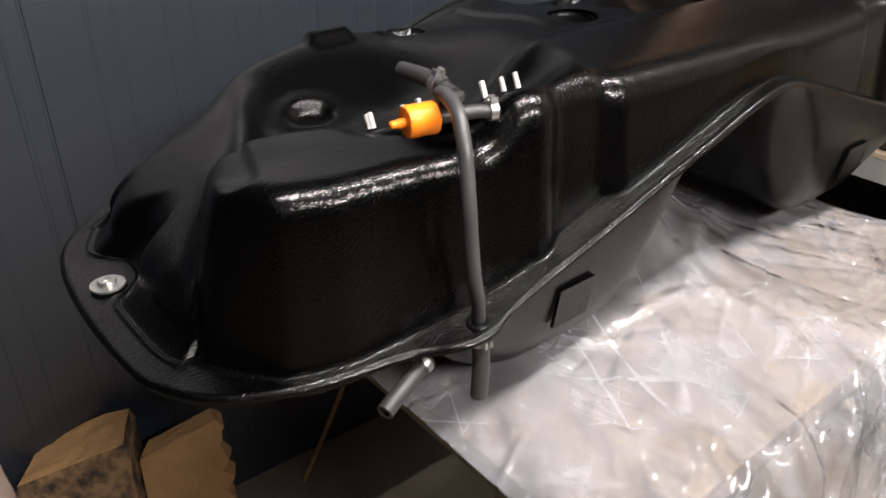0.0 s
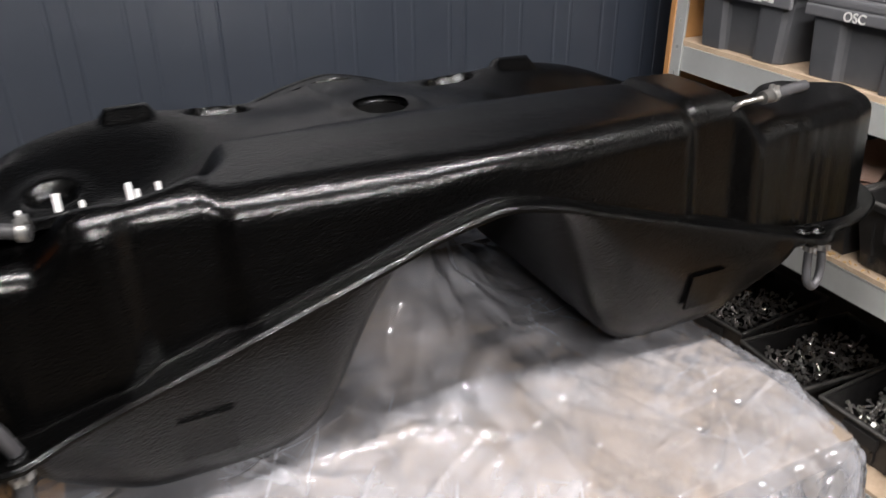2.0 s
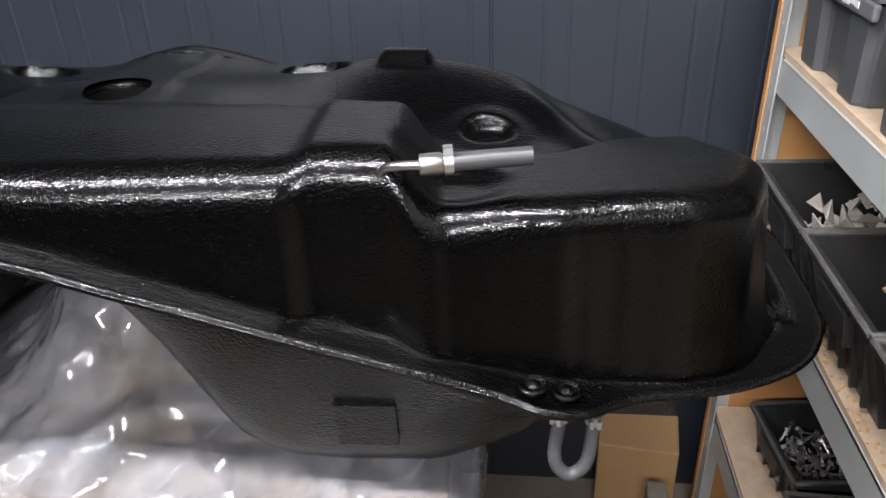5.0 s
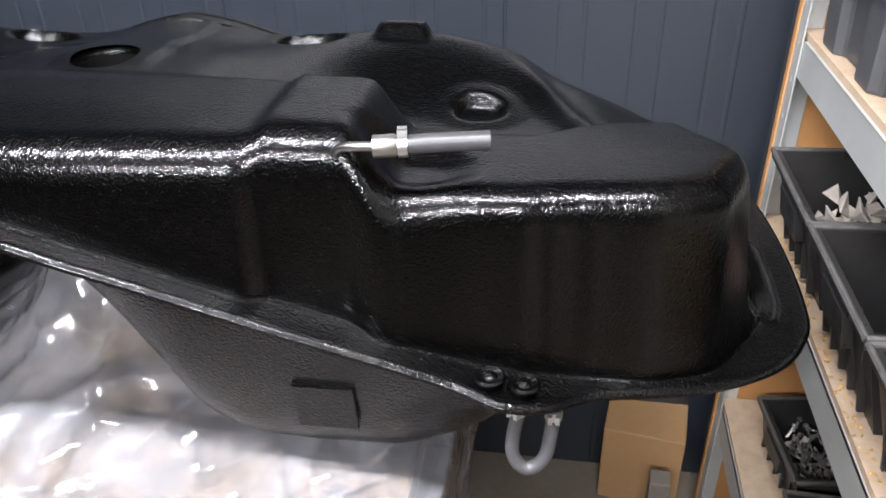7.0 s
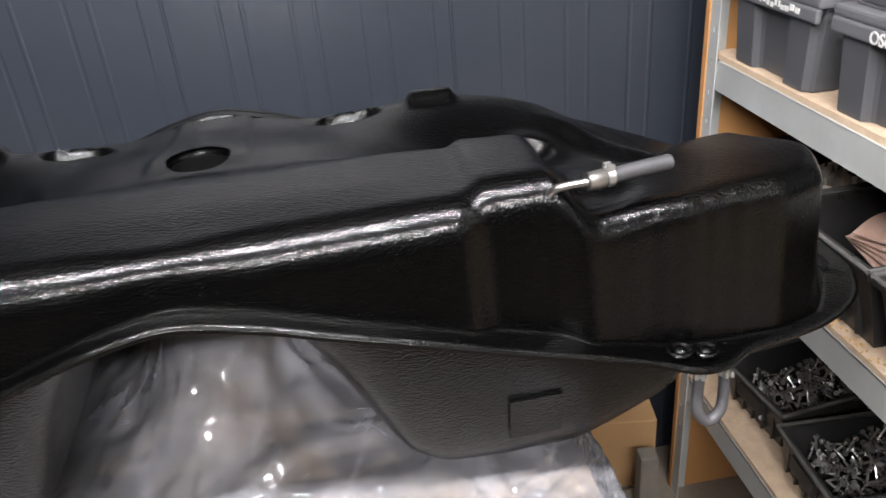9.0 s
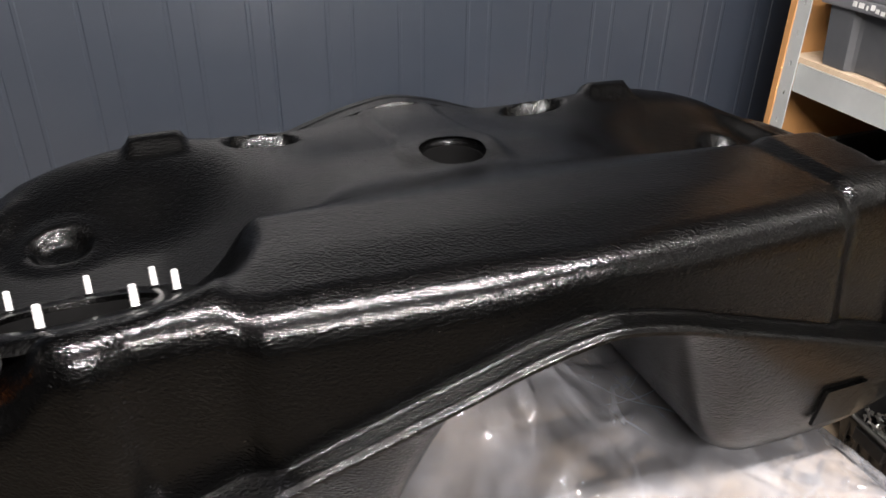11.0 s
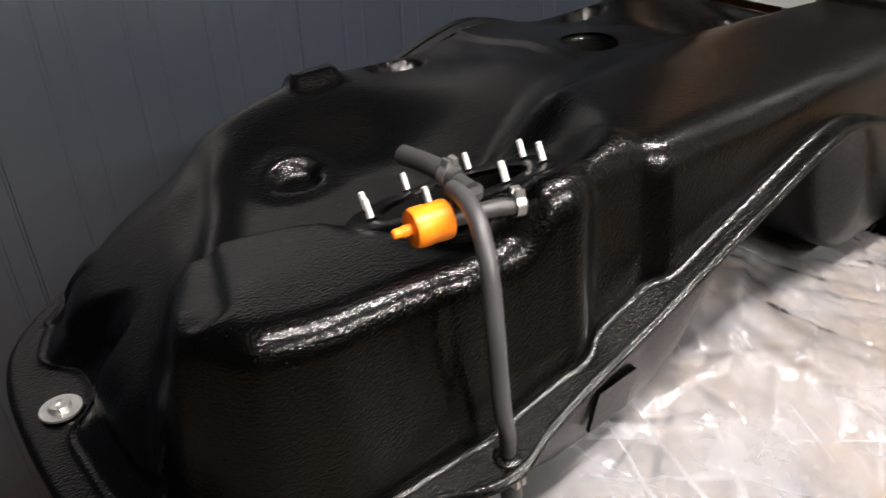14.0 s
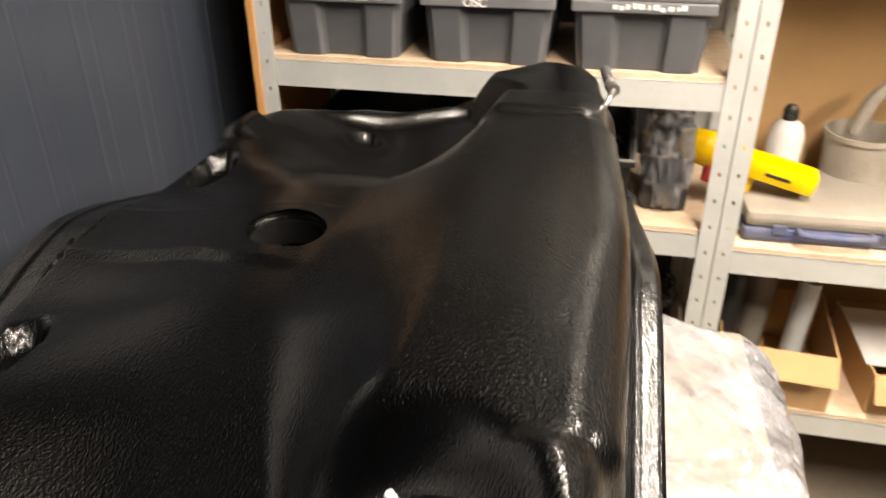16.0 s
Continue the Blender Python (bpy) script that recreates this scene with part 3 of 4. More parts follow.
    tpart("ferrule", lathe_bm([(0.0045, 0.0), (0.0072, 0.0005), (0.0075, 0.014), (0.006, 0.016)], Matrix.Translation((0.326, 0.031, 1.046)) @ Vector((0.99, 0.13, 0.02)).to_track_quat("Z", "Y").to_matrix().to_4x4(), 18), STEEL, "grey metal ferrule")
    tpart("hose_end", tube_bm([(0.341, 0.033, 1.046), (0.365, 0.037, 1.047), (0.399, 0.041, 1.048)], 0.0063, 16, hollow=0.0040), GREY_RUBBER, "short grey rubber hose end")
    tpart("hose_clamp", clamp_bm((0.345, 0.034, 1.046), (0.99, 0.13, 0.02), 0.0066), ZINC, "bright spring hose clamp")
    # breather hose, tee and cap
    tee = Vector((-0.400, 0.050, 1.052))
    tpart("breather_hose", tube_bm([(-0.408, 0.060, 1.056), (-0.413, 0.044, 1.058), (-0.420, 0.024, 1.052), (-0.428, 0.006, 1.030), (-0.432, -0.004, 0.995), (-0.432, -0.008, 0.962), (-0.429, -0.009, 0.932), (-0.420, -0.004, 0.908), (-0.414, 0.001, 0.884)], 0.0057, 16, 8), GREY_RUBBER, "grey rubber breather hose")
    tpart("grommet", lathe_bm([(0.0105, 0.0), (0.0105, 0.002), (0.007, 0.004), (0.0062, 0.004)], Matrix.Translation((-0.414, 0.001, 0.8785)), 20), BLACK)
    tpart("tee", tube_bm([(-0.402, 0.080, 1.060), (-0.402, 0.050, 1.056)], 0.0062, 14, steps=0), RUBBER)
    tpart("tee_hose", tube_bm([(-0.402, 0.062, 1.059), (-0.404, 0.085, 1.062), (-0.407, 0.110, 1.062)], 0.0068, 14, hollow=0.004), RUBBER, "short black hose stub")
    tpart("hose_clamp", clamp_bm((-0.402, 0.070, 1.060), (0, 0.98, 0.1), 0.0070), ZINC, "bright spring hose clamp")
    tpart("elbow", lathe_bm([(0.006, 0), (0.0085, 0.002), (0.0085, 0.012), (0.011, 0.013), (0.011, 0.018), (0.006, 0.02)], Matrix.Translation((-0.402, 0.055, 1.038)), 18), RUBBER)
    tpart("nipple", tube_bm([(-0.418, 0.056, 1.040), (-0.385, 0.044, 1.041), (-0.368, 0.038, 1.039)], 0.0058, 12, steps=0), RUBBER)
    tpart("hose_clamp", clamp_bm((-0.372, 0.040, 1.040), (0.95, -0.3, 0), 0.0068), ZINC, "bright spring hose clamp")
    ax = Vector((-0.97, 0.20, -0.02)).normalized()
    cm = Matrix.Translation((-0.415, 0.056, 1.040)) @ ax.to_track_quat("Z", "Y").to_matrix().to_4x4()
    cap = tpart("filter_cap", lathe_bm([(0.0105, 0), (0.0124, 0.001), (0.0128, 0.003), (0.0123, 0.014), (0.0128, 0.015), (0.0128, 0.023), (0.0118, 0.0255), (0.004, 0.026)], cm, 24), ORANGE, "bright orange plastic breather cap")
    part("nozzle", lathe_bm([(0.0038, 0.025), (0.0038, 0.031), (0.0031, 0.033), (0.0031, 0.037), (0.002, 0.038)], cm, 14), ORANGE, cap)
    # two spigots with hose stubs under the rim
    tpart("drain_hose", tube_bm([(-0.452, 0.020, 0.850), (-0.490, 0.010, 0.838), (-0.507, 0.004, 0.834)], 0.0072, 16, hollow=0.0046), RUBBER, "black rubber hose stub, cut open")
    tpart("hose_clamp", clamp_bm((-0.457, 0.019, 0.848), (0.95, 0.2, 0.3), 0.0075), ZINC, "bright spring hose clamp")
    tpart("spigot", tube_bm([(-0.462, 0.018, 0.848), (-0.432, 0.030, 0.862)], 0.0035, 10, steps=0), BLACK)
    tpart("drain_hose", tube_bm([(-0.414, 0.000, 0.868), (-0.416, -0.006, 0.846), (-0.421, -0.010, 0.814)], 0.0074, 16, hollow=0.0046), RUBBER, "black rubber hose stub hanging down")
    tpart("hose_clamp", clamp_bm((-0.4145, -0.001, 0.864), (0, 0.1, 1), 0.0077), ZINC, "bright spring hose clamp")
    return tank


build_tank()

# ---- table under the film ----
TAB_U0, TAB_U1, TAB_V0, TAB_V1, TAB_Z = -0.418, 0.345, -0.180, 0.42, 0.742


def build_table():
    t = thing("work_table", TABLE, "worn board-topped work table under plastic film", "table")
    part("tabletop", box_bm(TAB_U0 + 0.01, TAB_U1 - 0.01, TAB_V0 + 0.02, TAB_V1, TAB_Z - 0.035, TAB_Z, 0.004), DARKWOOD, t)
    for x in (TAB_U0 + 0.40, TAB_U1 - 0.12):
        for y in (TAB_V0 + 0.22, TAB_V1 - 0.10):
            part("leg", box_bm(x - 0.025, x + 0.025, y - 0.025, y + 0.025, 0, TAB_Z - 0.035, 0.003), DARKWOOD, t)
    part("apron", box_bm(TAB_U0 + 0.27, TAB_U1 - 0.09, TAB_V0 + 0.21, TAB_V0 + 0.23, TAB_Z - 0.12, TAB_Z - 0.035), DARKWOOD, t)
    part("apron", box_bm(TAB_U0 + 0.27, TAB_U1 - 0.09, TAB_V1 - 0.08, TAB_V1 - 0.06, TAB_Z - 0.12, TAB_Z - 0.035), DARKWOOD, t)


build_table()


def build_film():
    """Film laid over the table: flat on top, folded over the rounded edges, hanging down in creases."""
    bm = bmesh.new()
    nu, nv = 420, 360
    u0, u1, v0, v1, R, drop = TAB_U0, TAB_U1, TAB_V0, TAB_V1, 0.06, 0.42
    rows = []
    us = np.linspace(u0 - 0.012, u1 + drop, nu)
    vs = np.linspace(v0 - drop, v1 + 0.03, nv)
    gu, gv = np.meshgrid(us, vs)
    rng = np.random.RandomState(11)
    folds = np.zeros_like(gu)
    for k in range(420):
        big = k < 60
        pu, pv = rng.uniform(us[0], us[-1]), rng.uniform(vs[0], vs[-1])
        ang = rng.normal(0.9, 0.9)
        ln = rng.uniform(0.08, 0.26) if big else rng.uniform(0.02, 0.10)
        wd = rng.uniform(0.010, 0.030) if big else rng.uniform(0.004, 0.011)
        hh = (rng.uniform(0.003, 0.009) if big else rng.uniform(0.0010, 0.0036)) * rng.choice([1, 1, -0.6])
        along = (gu - pu) * math.cos(ang) + (gv - pv) * math.sin(ang)
        across = -(gu - pu) * math.sin(ang) + (gv - pv) * math.cos(ang) + 0.6 * along ** 2 * rng.normal()
        side = np.where(across > 0, wd, wd * rng.uniform(0.3, 1.0))
        folds += hh * np.clip(1 - np.abs(across) / side, 0, 1) * np.clip(1 - (along / ln) ** 2, 0, 1)
    cu0, cu1, cv0, cv1 = u0 - 1, u1 - R, v0 + R, v1 + 1
    for iv, v in enumerate(vs):
        row = []
        for iu, u in enumerate(us):
            qu, qv = min(max(u, cu0), cu1), min(max(v, cv0), cv1)
            du, dv = u - qu, v - qv
            d = math.hypot(du, dv)
            p = Vector((u * 3.1, v * 3.1, 0.3))
            fold = noise.noise(Vector((u * 2.2 + 5, v * 2.2, 1))) + 0.0
            lift = 0.004 * (0.5 + noise.noise(p)) + float(folds[iv, iu])
            hill = 0.15 * math.exp(-((u + 0.005) / 0.11) ** 2 - ((v - 0.32) / 0.19) ** 2)
            lift += hill * (1 + 0.35 * noise.noise(Vector((u * 18, v * 7, 2))) + 0.12 * (1 - 2 * abs(noise.noise(Vector((u * 31, v * 24, 5))))))
            if d <= R * 0.5:
                x, y, z = u, v, TAB_Z + 0.004 + lift
            else:
                n1, n2 = du / d, dv / d
                e = d - R * 0.5
                rr = 0.05
                ang = min(e / rr, 1.25)
                out = R * 0.5 + rr * math.sin(ang)
                down = rr * (1 - math.cos(ang))
                rest = e - rr * ang
                slope = 0.30 * n2 * n2 - 0.05 * n1 * n1 + (0.02 + 0.06 * n2 * n2) * noise.noise(Vector((u * 4, v * 4, 9)))
                out += rest * slope + lift * 0.8
                down += rest * 0.95 - lift * 0.4
                along = u if abs(n2) > abs(n1) else v
                wave = (0.004 + 0.012 * n2 ** 4) * math.sin(along * 34 + 3 * fold) * min(1, rest / 0.2)
                out += wave
                x, y, z = qu + n1 * out, qv + n2 * out, TAB_Z + 0.004 + lift * 0.5 - down
            row.append(bm.verts.new((x, y, z)))
        rows.append(row)
    for a, b in zip(rows, rows[1:]):
        for i in range(nu - 1):
            bm.faces.new((a[i], a[i + 1], b[i + 1], b[i]))
    tagged(part("plastic_film", bm, FILM, m=TABLE, smooth=True, sharp=170), "creased clear plastic film draped over the table", "plastic sheet")


build_film()

# ---- shelving ----
# Local axes: x along the front from the first upright, y into the rack, z up.
DEPTH = 0.36


def angle_post(x, y, sx, sy, z1, holes=True):
    """Slotted angle upright with its corner at x, y; the flanges go the ways of sx and sy. Slots are real openings in the front flange."""
    bm = bmesh.new()
    w, t = 0.029, 0.002

    def slab(x0, x1, y0, y1, z0, z2):
        box_bm(min(x0, x1), max(x0, x1), min(y0, y1), max(y0, y1), z0, z2, 0, bm)

    slab(x, x + sx * t, y + sy * t, y + sy * w, 0, z1)
    slab(x, x + sx * w * 0.43, y, y + sy * t, 0, z1)
    slab(x + sx * w * 0.57, x + sx * w, y, y + sy * t, 0, z1)
    z = 0.0
    while z < z1:
        slab(x + sx * w * 0.43, x + sx * w * 0.57, y, y + sy * t, z, min(z1, z + 0.042))
        z += 0.050
    return bm


def build_rack(x0, x1, levels, ztop, label):
    rack = thing("shelving_unit", SHELF @ Matrix.Translation((0, 0, 0)), label, "shelving")
    for x, sx in ((x0, 1), (x1, -1)):
        for y, sy in ((-0.002, 1), (DEPTH, -1)):
            part("upright", angle_post(x, y, sx, sy, ztop), GALV, rack)
    for z0, z1 in levels:
        for y0, y1 in ((0.0005, 0.0025), (DEPTH - 0.0045, DEPTH - 0.0025)):
            bm = box_bm(x0 + 0.030, x1 - 0.030, y0, y1, z0, z1)
            s = 1 if y0 < 0.1 else -1
            box_bm(x0 + 0.030, x1 - 0.030, min(y0, y0 + s * 0.018), max(y1, y1 + s * 0.016), z1 - 0.002, z1, 0, bm)
            part("beam", bm, GALV, rack)
        part("shelf_board", box_bm(x0 + 0.004, x1 - 0.004, 0.004, DEPTH - 0.006, z1 + 0.0005, z1 + 0.009), CHIPBOARD, rack, "dusty chipboard shelf")
    return rack


rack_a = build_rack(-0.043, 0.783, [(0.270, 0.318), (0.632, 0.678), (0.903, 0.950), (1.42, 1.465)], 1.80, "galvanised slotted-angle shelving unit with chipboard shelves")
rack_b = build_rack(0.785, 1.56, [(0.268, 0.312), (0.608, 0.652), (1.22, 1.265)], 1.80, "galvanised slotted-angle shelving unit with cluttered chipboard shelves")
tagged(part("side_panel", box_bm(-0.057, -0.0435, -0.004, DEPTH + 0.01, 0.0, 1.75, 0.001), PLYWOOD, m=SHELF), "orange-brown plywood board closing the shelving end", "board")
tagged(part("back_panel", box_bm(0.76, 1.52, DEPTH + 0.004, DEPTH + 0.014, 0.0, 1.16, 0.001), CARD, m=SHELF), "brown hardboard sheet behind the shelving", "board")


def crate(x, y, z, w=0.232, d=0.33, h=0.115, bars=3, word="", label="dark grey ribbed plastic crate with a grey lid, white marker"):
    c = thing("storage_crate", SHELF @ Matrix.Translation((x, y, z)), label, "crate", "lidded crates on the shelf")
    bm = bmesh.new()
    prof = []
    # front outline with two round buttresses, swept from a narrower foot to the rim
    n = 36
    for zz, k in ((0, 0.90), (0.004, 0.915), (h * 0.82, 0.985), (h * 0.82, 1.0), (h, 1.0)):
        ring = []
        for i in range(n):
            t = i / (n - 1)
            xx = (t - 0.5) * w * k
            but = 0.012 * (sm(np.array(abs(t - 0.5)), 0.17, 0.22) - sm(np.array(abs(t - 0.5)), 0.44, 0.49))
            ring.append((xx + w / 2, 0.012 + (1 - k) * 0.25 * d * 0.5 - float(but) * (1 if zz < h * 0.85 else 0), zz))
        ring += [(w / 2 + w * k / 2, d * (0.5 + k / 2), zz), (w / 2 - w * k / 2, d * (0.5 + k / 2), zz)]
        prof.append([bm.verts.new(p) for p in ring])
    for a, b in zip(prof, prof[1:]):
        for i in range(len(a)):
            bm.faces.new((a[i], a[(i + 1) % len(a)], b[(i + 1) % len(a)], b[i]))
    bm.faces.new(prof[0])
    part("body", bm, CRATE, c)
    lid = part("lid", box_bm(-0.006, w + 0.006, -0.004, d + 0.004, h - 0.004, h + 0.010, 0.004), LIDMAT, c, "grey plastic lid")
    box = box_bm(0.012, w - 0.012, 0.012, d - 0.012, h + 0.010, h + 0.016, 0.003)
    part("lid_rim", box, LIDMAT, lid)
    part("lid_skirt", box_bm(-0.004, w + 0.004, -0.006, 0.002, h - 0.022, h - 0.004, 0.003), LIDMAT, lid)
    if word:
        txt = bpy.data.curves.new("lettering", "FONT")
        txt.body, txt.size, txt.extrude, txt.offset = word, 0.020, 0.0004, 0.0004
        ob = bpy.data.objects.new("lettering", txt)
        me = bpy.data.meshes.new_from_object(ob)
        bpy.data.objects.remove(ob)
        me.materials.clear()
        me.materials.append(CHALK)
        ob = new("lettering", me)
        ob.parent, ob.matrix_basis = c, pose(w * 0.32, -0.0064, h - 0.0205, 90, 0, 0)
    random.seed(int(x * 1000))
    xx = w * 0.28
    for k in range(bars):
        bw, lean = 0.003 + 0.007 * random.random(), random.random()
        part("marker_bar", box_bm(xx, xx + bw, -0.0068, -0.0058, h - 0.018 + 0.004 * lean, h - 0.012 + 0.006 * lean), CHALK, c)
        xx += bw + 0.002 + 0.003 * random.random()
    return c


for cx, nb, word in ((0.005, 12, ""), (0.258, 0, "OSC"), (0.506, 11, "")):
    crate(cx, 0.006, 0.9600, w=0.215, bars=nb, word=word)
for cx in (0.015, 0.262, 0.500):
    crate(cx, 0.012, 1.0912, w=0.215, bars=0, label="dark grey plastic crate stacked on another crate")


def open_bin(x, y, z, w, d, h, label, group, tilt=0, lean=0.0):
    """Tapered stacking bin with a rolled rim and a lowered front."""
    b = thing("storage_bin", SHELF @ Matrix.Translation((x, y, z)) @ pose(0, 0, 0, 0, 0, tilt), label, "bin", group)
    bm = bmesh.new()
    t = 0.003

    def loop(k, zz, inn, front):
        x0, x1, y0, y1 = w * (1 - k) / 2 + inn, w * (1 + k) / 2 - inn, d * (1 - k) / 2 + inn, d * (1 + k) / 2 - inn
        return [bm.verts.new(p) for p in ((x0, y0 - lean * front / h, front), (x1, y0 - lean * front / h, front), (x1, y1, zz), (x0, y1, zz))]

    def sheared(bx):
        for v in bx.verts:
            v.co.y -= lean * v.co.z / h
        return bx

    rings = [loop(0.88, 0, 0, 0), loop(0.97, h * 0.9, 0, h * 0.86), loop(1.0, h * 0.9, -0.003, h * 0.86), loop(1.0, h, -0.003, h * 0.95), loop(0.97, h, t, h * 0.95), loop(0.88, t, t, t)]
    for a, c in zip(rings, rings[1:]):
        for i in range(4):
            bm.faces.new((a[i], a[(i + 1) % 4], c[(i + 1) % 4], c[i]))
    bm.faces.new(rings[0]), bm.faces.new(rings[-1])
    part("shell", bm, BINBLACK, b)
    rim = bmesh.new()
    cor = [(-0.002, -0.002 - lean * 0.95, h * 0.95), (w + 0.002, -0.002 - lean * 0.95, h * 0.95), (w + 0.002, d + 0.002, h), (-0.002, d + 0.002, h)]
    for p, q in zip(cor, cor[1:] + cor[:1]):
        tube_bm([p, q], 0.0035, 8, steps=0, bm=rim)
    part("rim", rim, DUSTYRIM, b, "dusty rolled rim")
    for k in range(1, 6):
        xx = w * k / 6
        part("rib", sheared(box_bm(xx - 0.002, xx + 0.002, d * 0.025, d * 0.05, h * 0.08, h * 0.84)), BINBLACK, b)
    part("label_holder", sheared(box_bm(w * 0.3, w * 0.7, -0.004, 0.008, h * 0.5, h * 0.8, 0.001)), BINBLACK, b)
    return b


G2 = "open black bins on the middle shelf"
for i, cx in enumerate((0.016, 0.222, 0.430)):
    lab = ("open black plastic bin with crumpled paper scraps", "open black plastic bin holding worn sanding sheets", "open black plastic bin of zinc fasteners")[i]
    open_bin(cx, 0.006, 0.6880, 0.196, 0.31, 0.132, lab, G2, lean=0.022)


def heap(name, x, y, z, sx, sy, sz, n, mat, maker, label, category):
    """A heap of small like pieces in a bin."""
    bm = bmesh.new()
    random.seed(len(label) + n)
    for i in range(n):
        px, py = random.uniform(-1, 1), random.uniform(-1, 1)
        pz = random.random() * (1 - 0.5 * (px * px + py * py) / 2)
        mm = Matrix.Translation((x + px * sx, y + py * sy, z + pz * sz)) @ Euler((random.uniform(0, 6.3), random.uniform(0, 6.3), random.uniform(0, 6.3))).to_matrix().to_4x4()
        maker(bm, mm)
    return tagged(part(name, bm, mat, m=SHELF), label, category, kind="stuff")


def screw_piece(bm, mm):
    lathe_bm([(0.0012, 0), (0.0022, 0.004), (0.0022, 0.024), (0.0048, 0.025), (0.0048, 0.029)], mm, 6, bm)


def scrap_piece(bm, mm):
    s = 0.006 + 0.009 * random.random()
    vs = [bm.verts.new(mm @ Vector(p)) for p in ((-s, -s, 0), (s, -s * 0.8, 0.006), (s * 0.9, s, -0.004), (-s * 0.7, s * 0.9, 0.008))]
    ws = [bm.verts.new(v.co + mm.to_3x3() @ Vector((0, 0, 0.0015))) for v in vs]
    bm.faces.new(vs), bm.faces.new(ws[::-1])
    for i in range(4):
        bm.faces.new((vs[i], vs[(i + 1) % 4], ws[(i + 1) % 4], ws[i]))


heap("paper_scraps", 0.114, 0.13, 0.715, 0.068, 0.10, 0.085, 130, PAPER, scrap_piece, "pale crumpled paper scraps in a black bin", "paper")
heap("fasteners", 0.528, 0.16, 0.705, 0.07, 0.11, 0.07, 200, FASTENER, screw_piece, "heap of zinc screws in a black bin", "fasteners")


def sheet_stack():
    for i in range(5):
        bm = bmesh.new()
        rows = []
        for a in range(9):
            rows.append([bm.verts.new((-0.05 + 0.0125 * a, -0.07 + 0.0175 * b, 0.008 * math.sin(a * 0.8 + i) * (b / 8) + 0.004 * math.cos(b + i))) for b in range(9)])
        for r1, r2 in zip(rows, rows[1:]):
            for k in range(8):
                bm.faces.new((r1[k], r1[k + 1], r2[k + 1], r2[k]))
        geo = bmesh.ops.extrude_face_region(bm, geom=bm.faces[:])
        bmesh.ops.translate(bm, vec=(0, 0, 0.0025), verts=[v for v in geo["geom"] if isinstance(v, bmesh.types.BMVert)])
        tagged(part("sanding_sheet", bm, RAG, m=SHELF @ Matrix.Translation((0.320, 0.13, 0.768 + 0.010 * i)) @ pose(0, 0, 0, 8, -4, 9 * i - 15), smooth=True), "worn brown sanding sheet lying in a black bin", "sanding sheet", "sanding sheets in the bin")


sheet_stack()
G3 = "black bins of fasteners on the low shelf"
for cx, tl in ((0.05, 6), (0.235, -4), (0.43, 3)):
    open_bin(cx, 0.035, 0.3280, 0.165, 0.27, 0.085, "open black plastic bin heaped with zinc screws", G3, tl)
    heap("fasteners", cx + 0.083, 0.17, 0.343, 0.055, 0.10, 0.06, 190, FASTENER, screw_piece, "heap of zinc screws and bolts in a black bin", "fasteners")


# ---- second rack: tools and boxes ----


def glue_gun():
    g = thing("glue_gun", SHELF @ Matrix.Translation((0.872, 0.12, 0.756)) @ pose(0, 0, 0, 0, 12, -8), "bright yellow plastic power tool lying on a case", "power tool")
    part("body", box_bm(-0.10, 0.08, -0.028, 0.028, -0.012, 0.030, 0.012), YELLOW, g, smooth=True)
    part("nose", lathe_bm([(0.030, 0), (0.034, 0.01), (0.030, 0.05), (0.02, 0.07)], Matrix.Translation((-0.10, 0, 0.010)) @ pose(0, 0, 0, 0, -90, 0), 18), YELLOW, g, smooth=True)
    part("collar", lathe_bm([(0.030, 0), (0.030, 0.022)], Matrix.Translation((-0.078, 0, 0.010)) @ pose(0, 0, 0, 0, -90, 0), 18), GREEN, g, "green plastic collar")
    part("slot", box_bm(-0.01, 0.035, -0.0295, -0.0275, 0.004, 0.010, 0.001), BINBLACK, g, "black slot")
    part("trigger", box_bm(-0.045, -0.020, -0.014, 0.014, -0.045, -0.008, 0.006), YELLOW, g, smooth=True)
    part("base", box_bm(-0.11, -0.05, -0.025, 0.025, -0.044, -0.014, 0.004), RED, g, "red plastic base")


def tool_case(x, y, z, w, d, h, tilt):
    c = thing("tool_case", SHELF @ Matrix.Translation((x, y, z)) @ pose(0, 0, 0, 0, 0, tilt), "dusty blue and grey plastic tool case on the shelf", "case")
    part("lower_half", box_bm(0, w, 0, d, 0, h * 0.45, 0.008), BLUE, c)
    lid = part("upper_half", box_bm(0.002, w - 0.002, 0.004, d - 0.002, h * 0.46, h, 0.012), TAUPE, c, "dusty grey lid")
    bm = tube_bm([(w * 0.3, -0.002, h * 0.5), (w * 0.34, -0.022, h * 0.5), (w * 0.66, -0.022, h * 0.5), (w * 0.7, -0.002, h * 0.5)], 0.006, 10)
    part("handle", bm, BLUE, lid)
    for k in (0.2, 0.8):
        part("latch", box_bm(w * k - 0.012, w * k + 0.012, -0.004, 0.002, h * 0.3, h * 0.62, 0.001), BLUE, c)


def bottle(x, y, z):
    b = thing("spray_bottle", SHELF @ Matrix.Translation((x, y, z)), "white plastic bottle with a dark cap", "bottle")
    part("body", lathe_bm([(0.030, 0), (0.034, 0.004), (0.034, 0.11), (0.028, 0.132), (0.014, 0.144)], None, 22), WHITE, b, smooth=True)
    part("cap", lathe_bm([(0.015, 0.142), (0.015, 0.162), (0.009, 0.172)], None, 18), BINBLACK, b, "black cap", smooth=True)


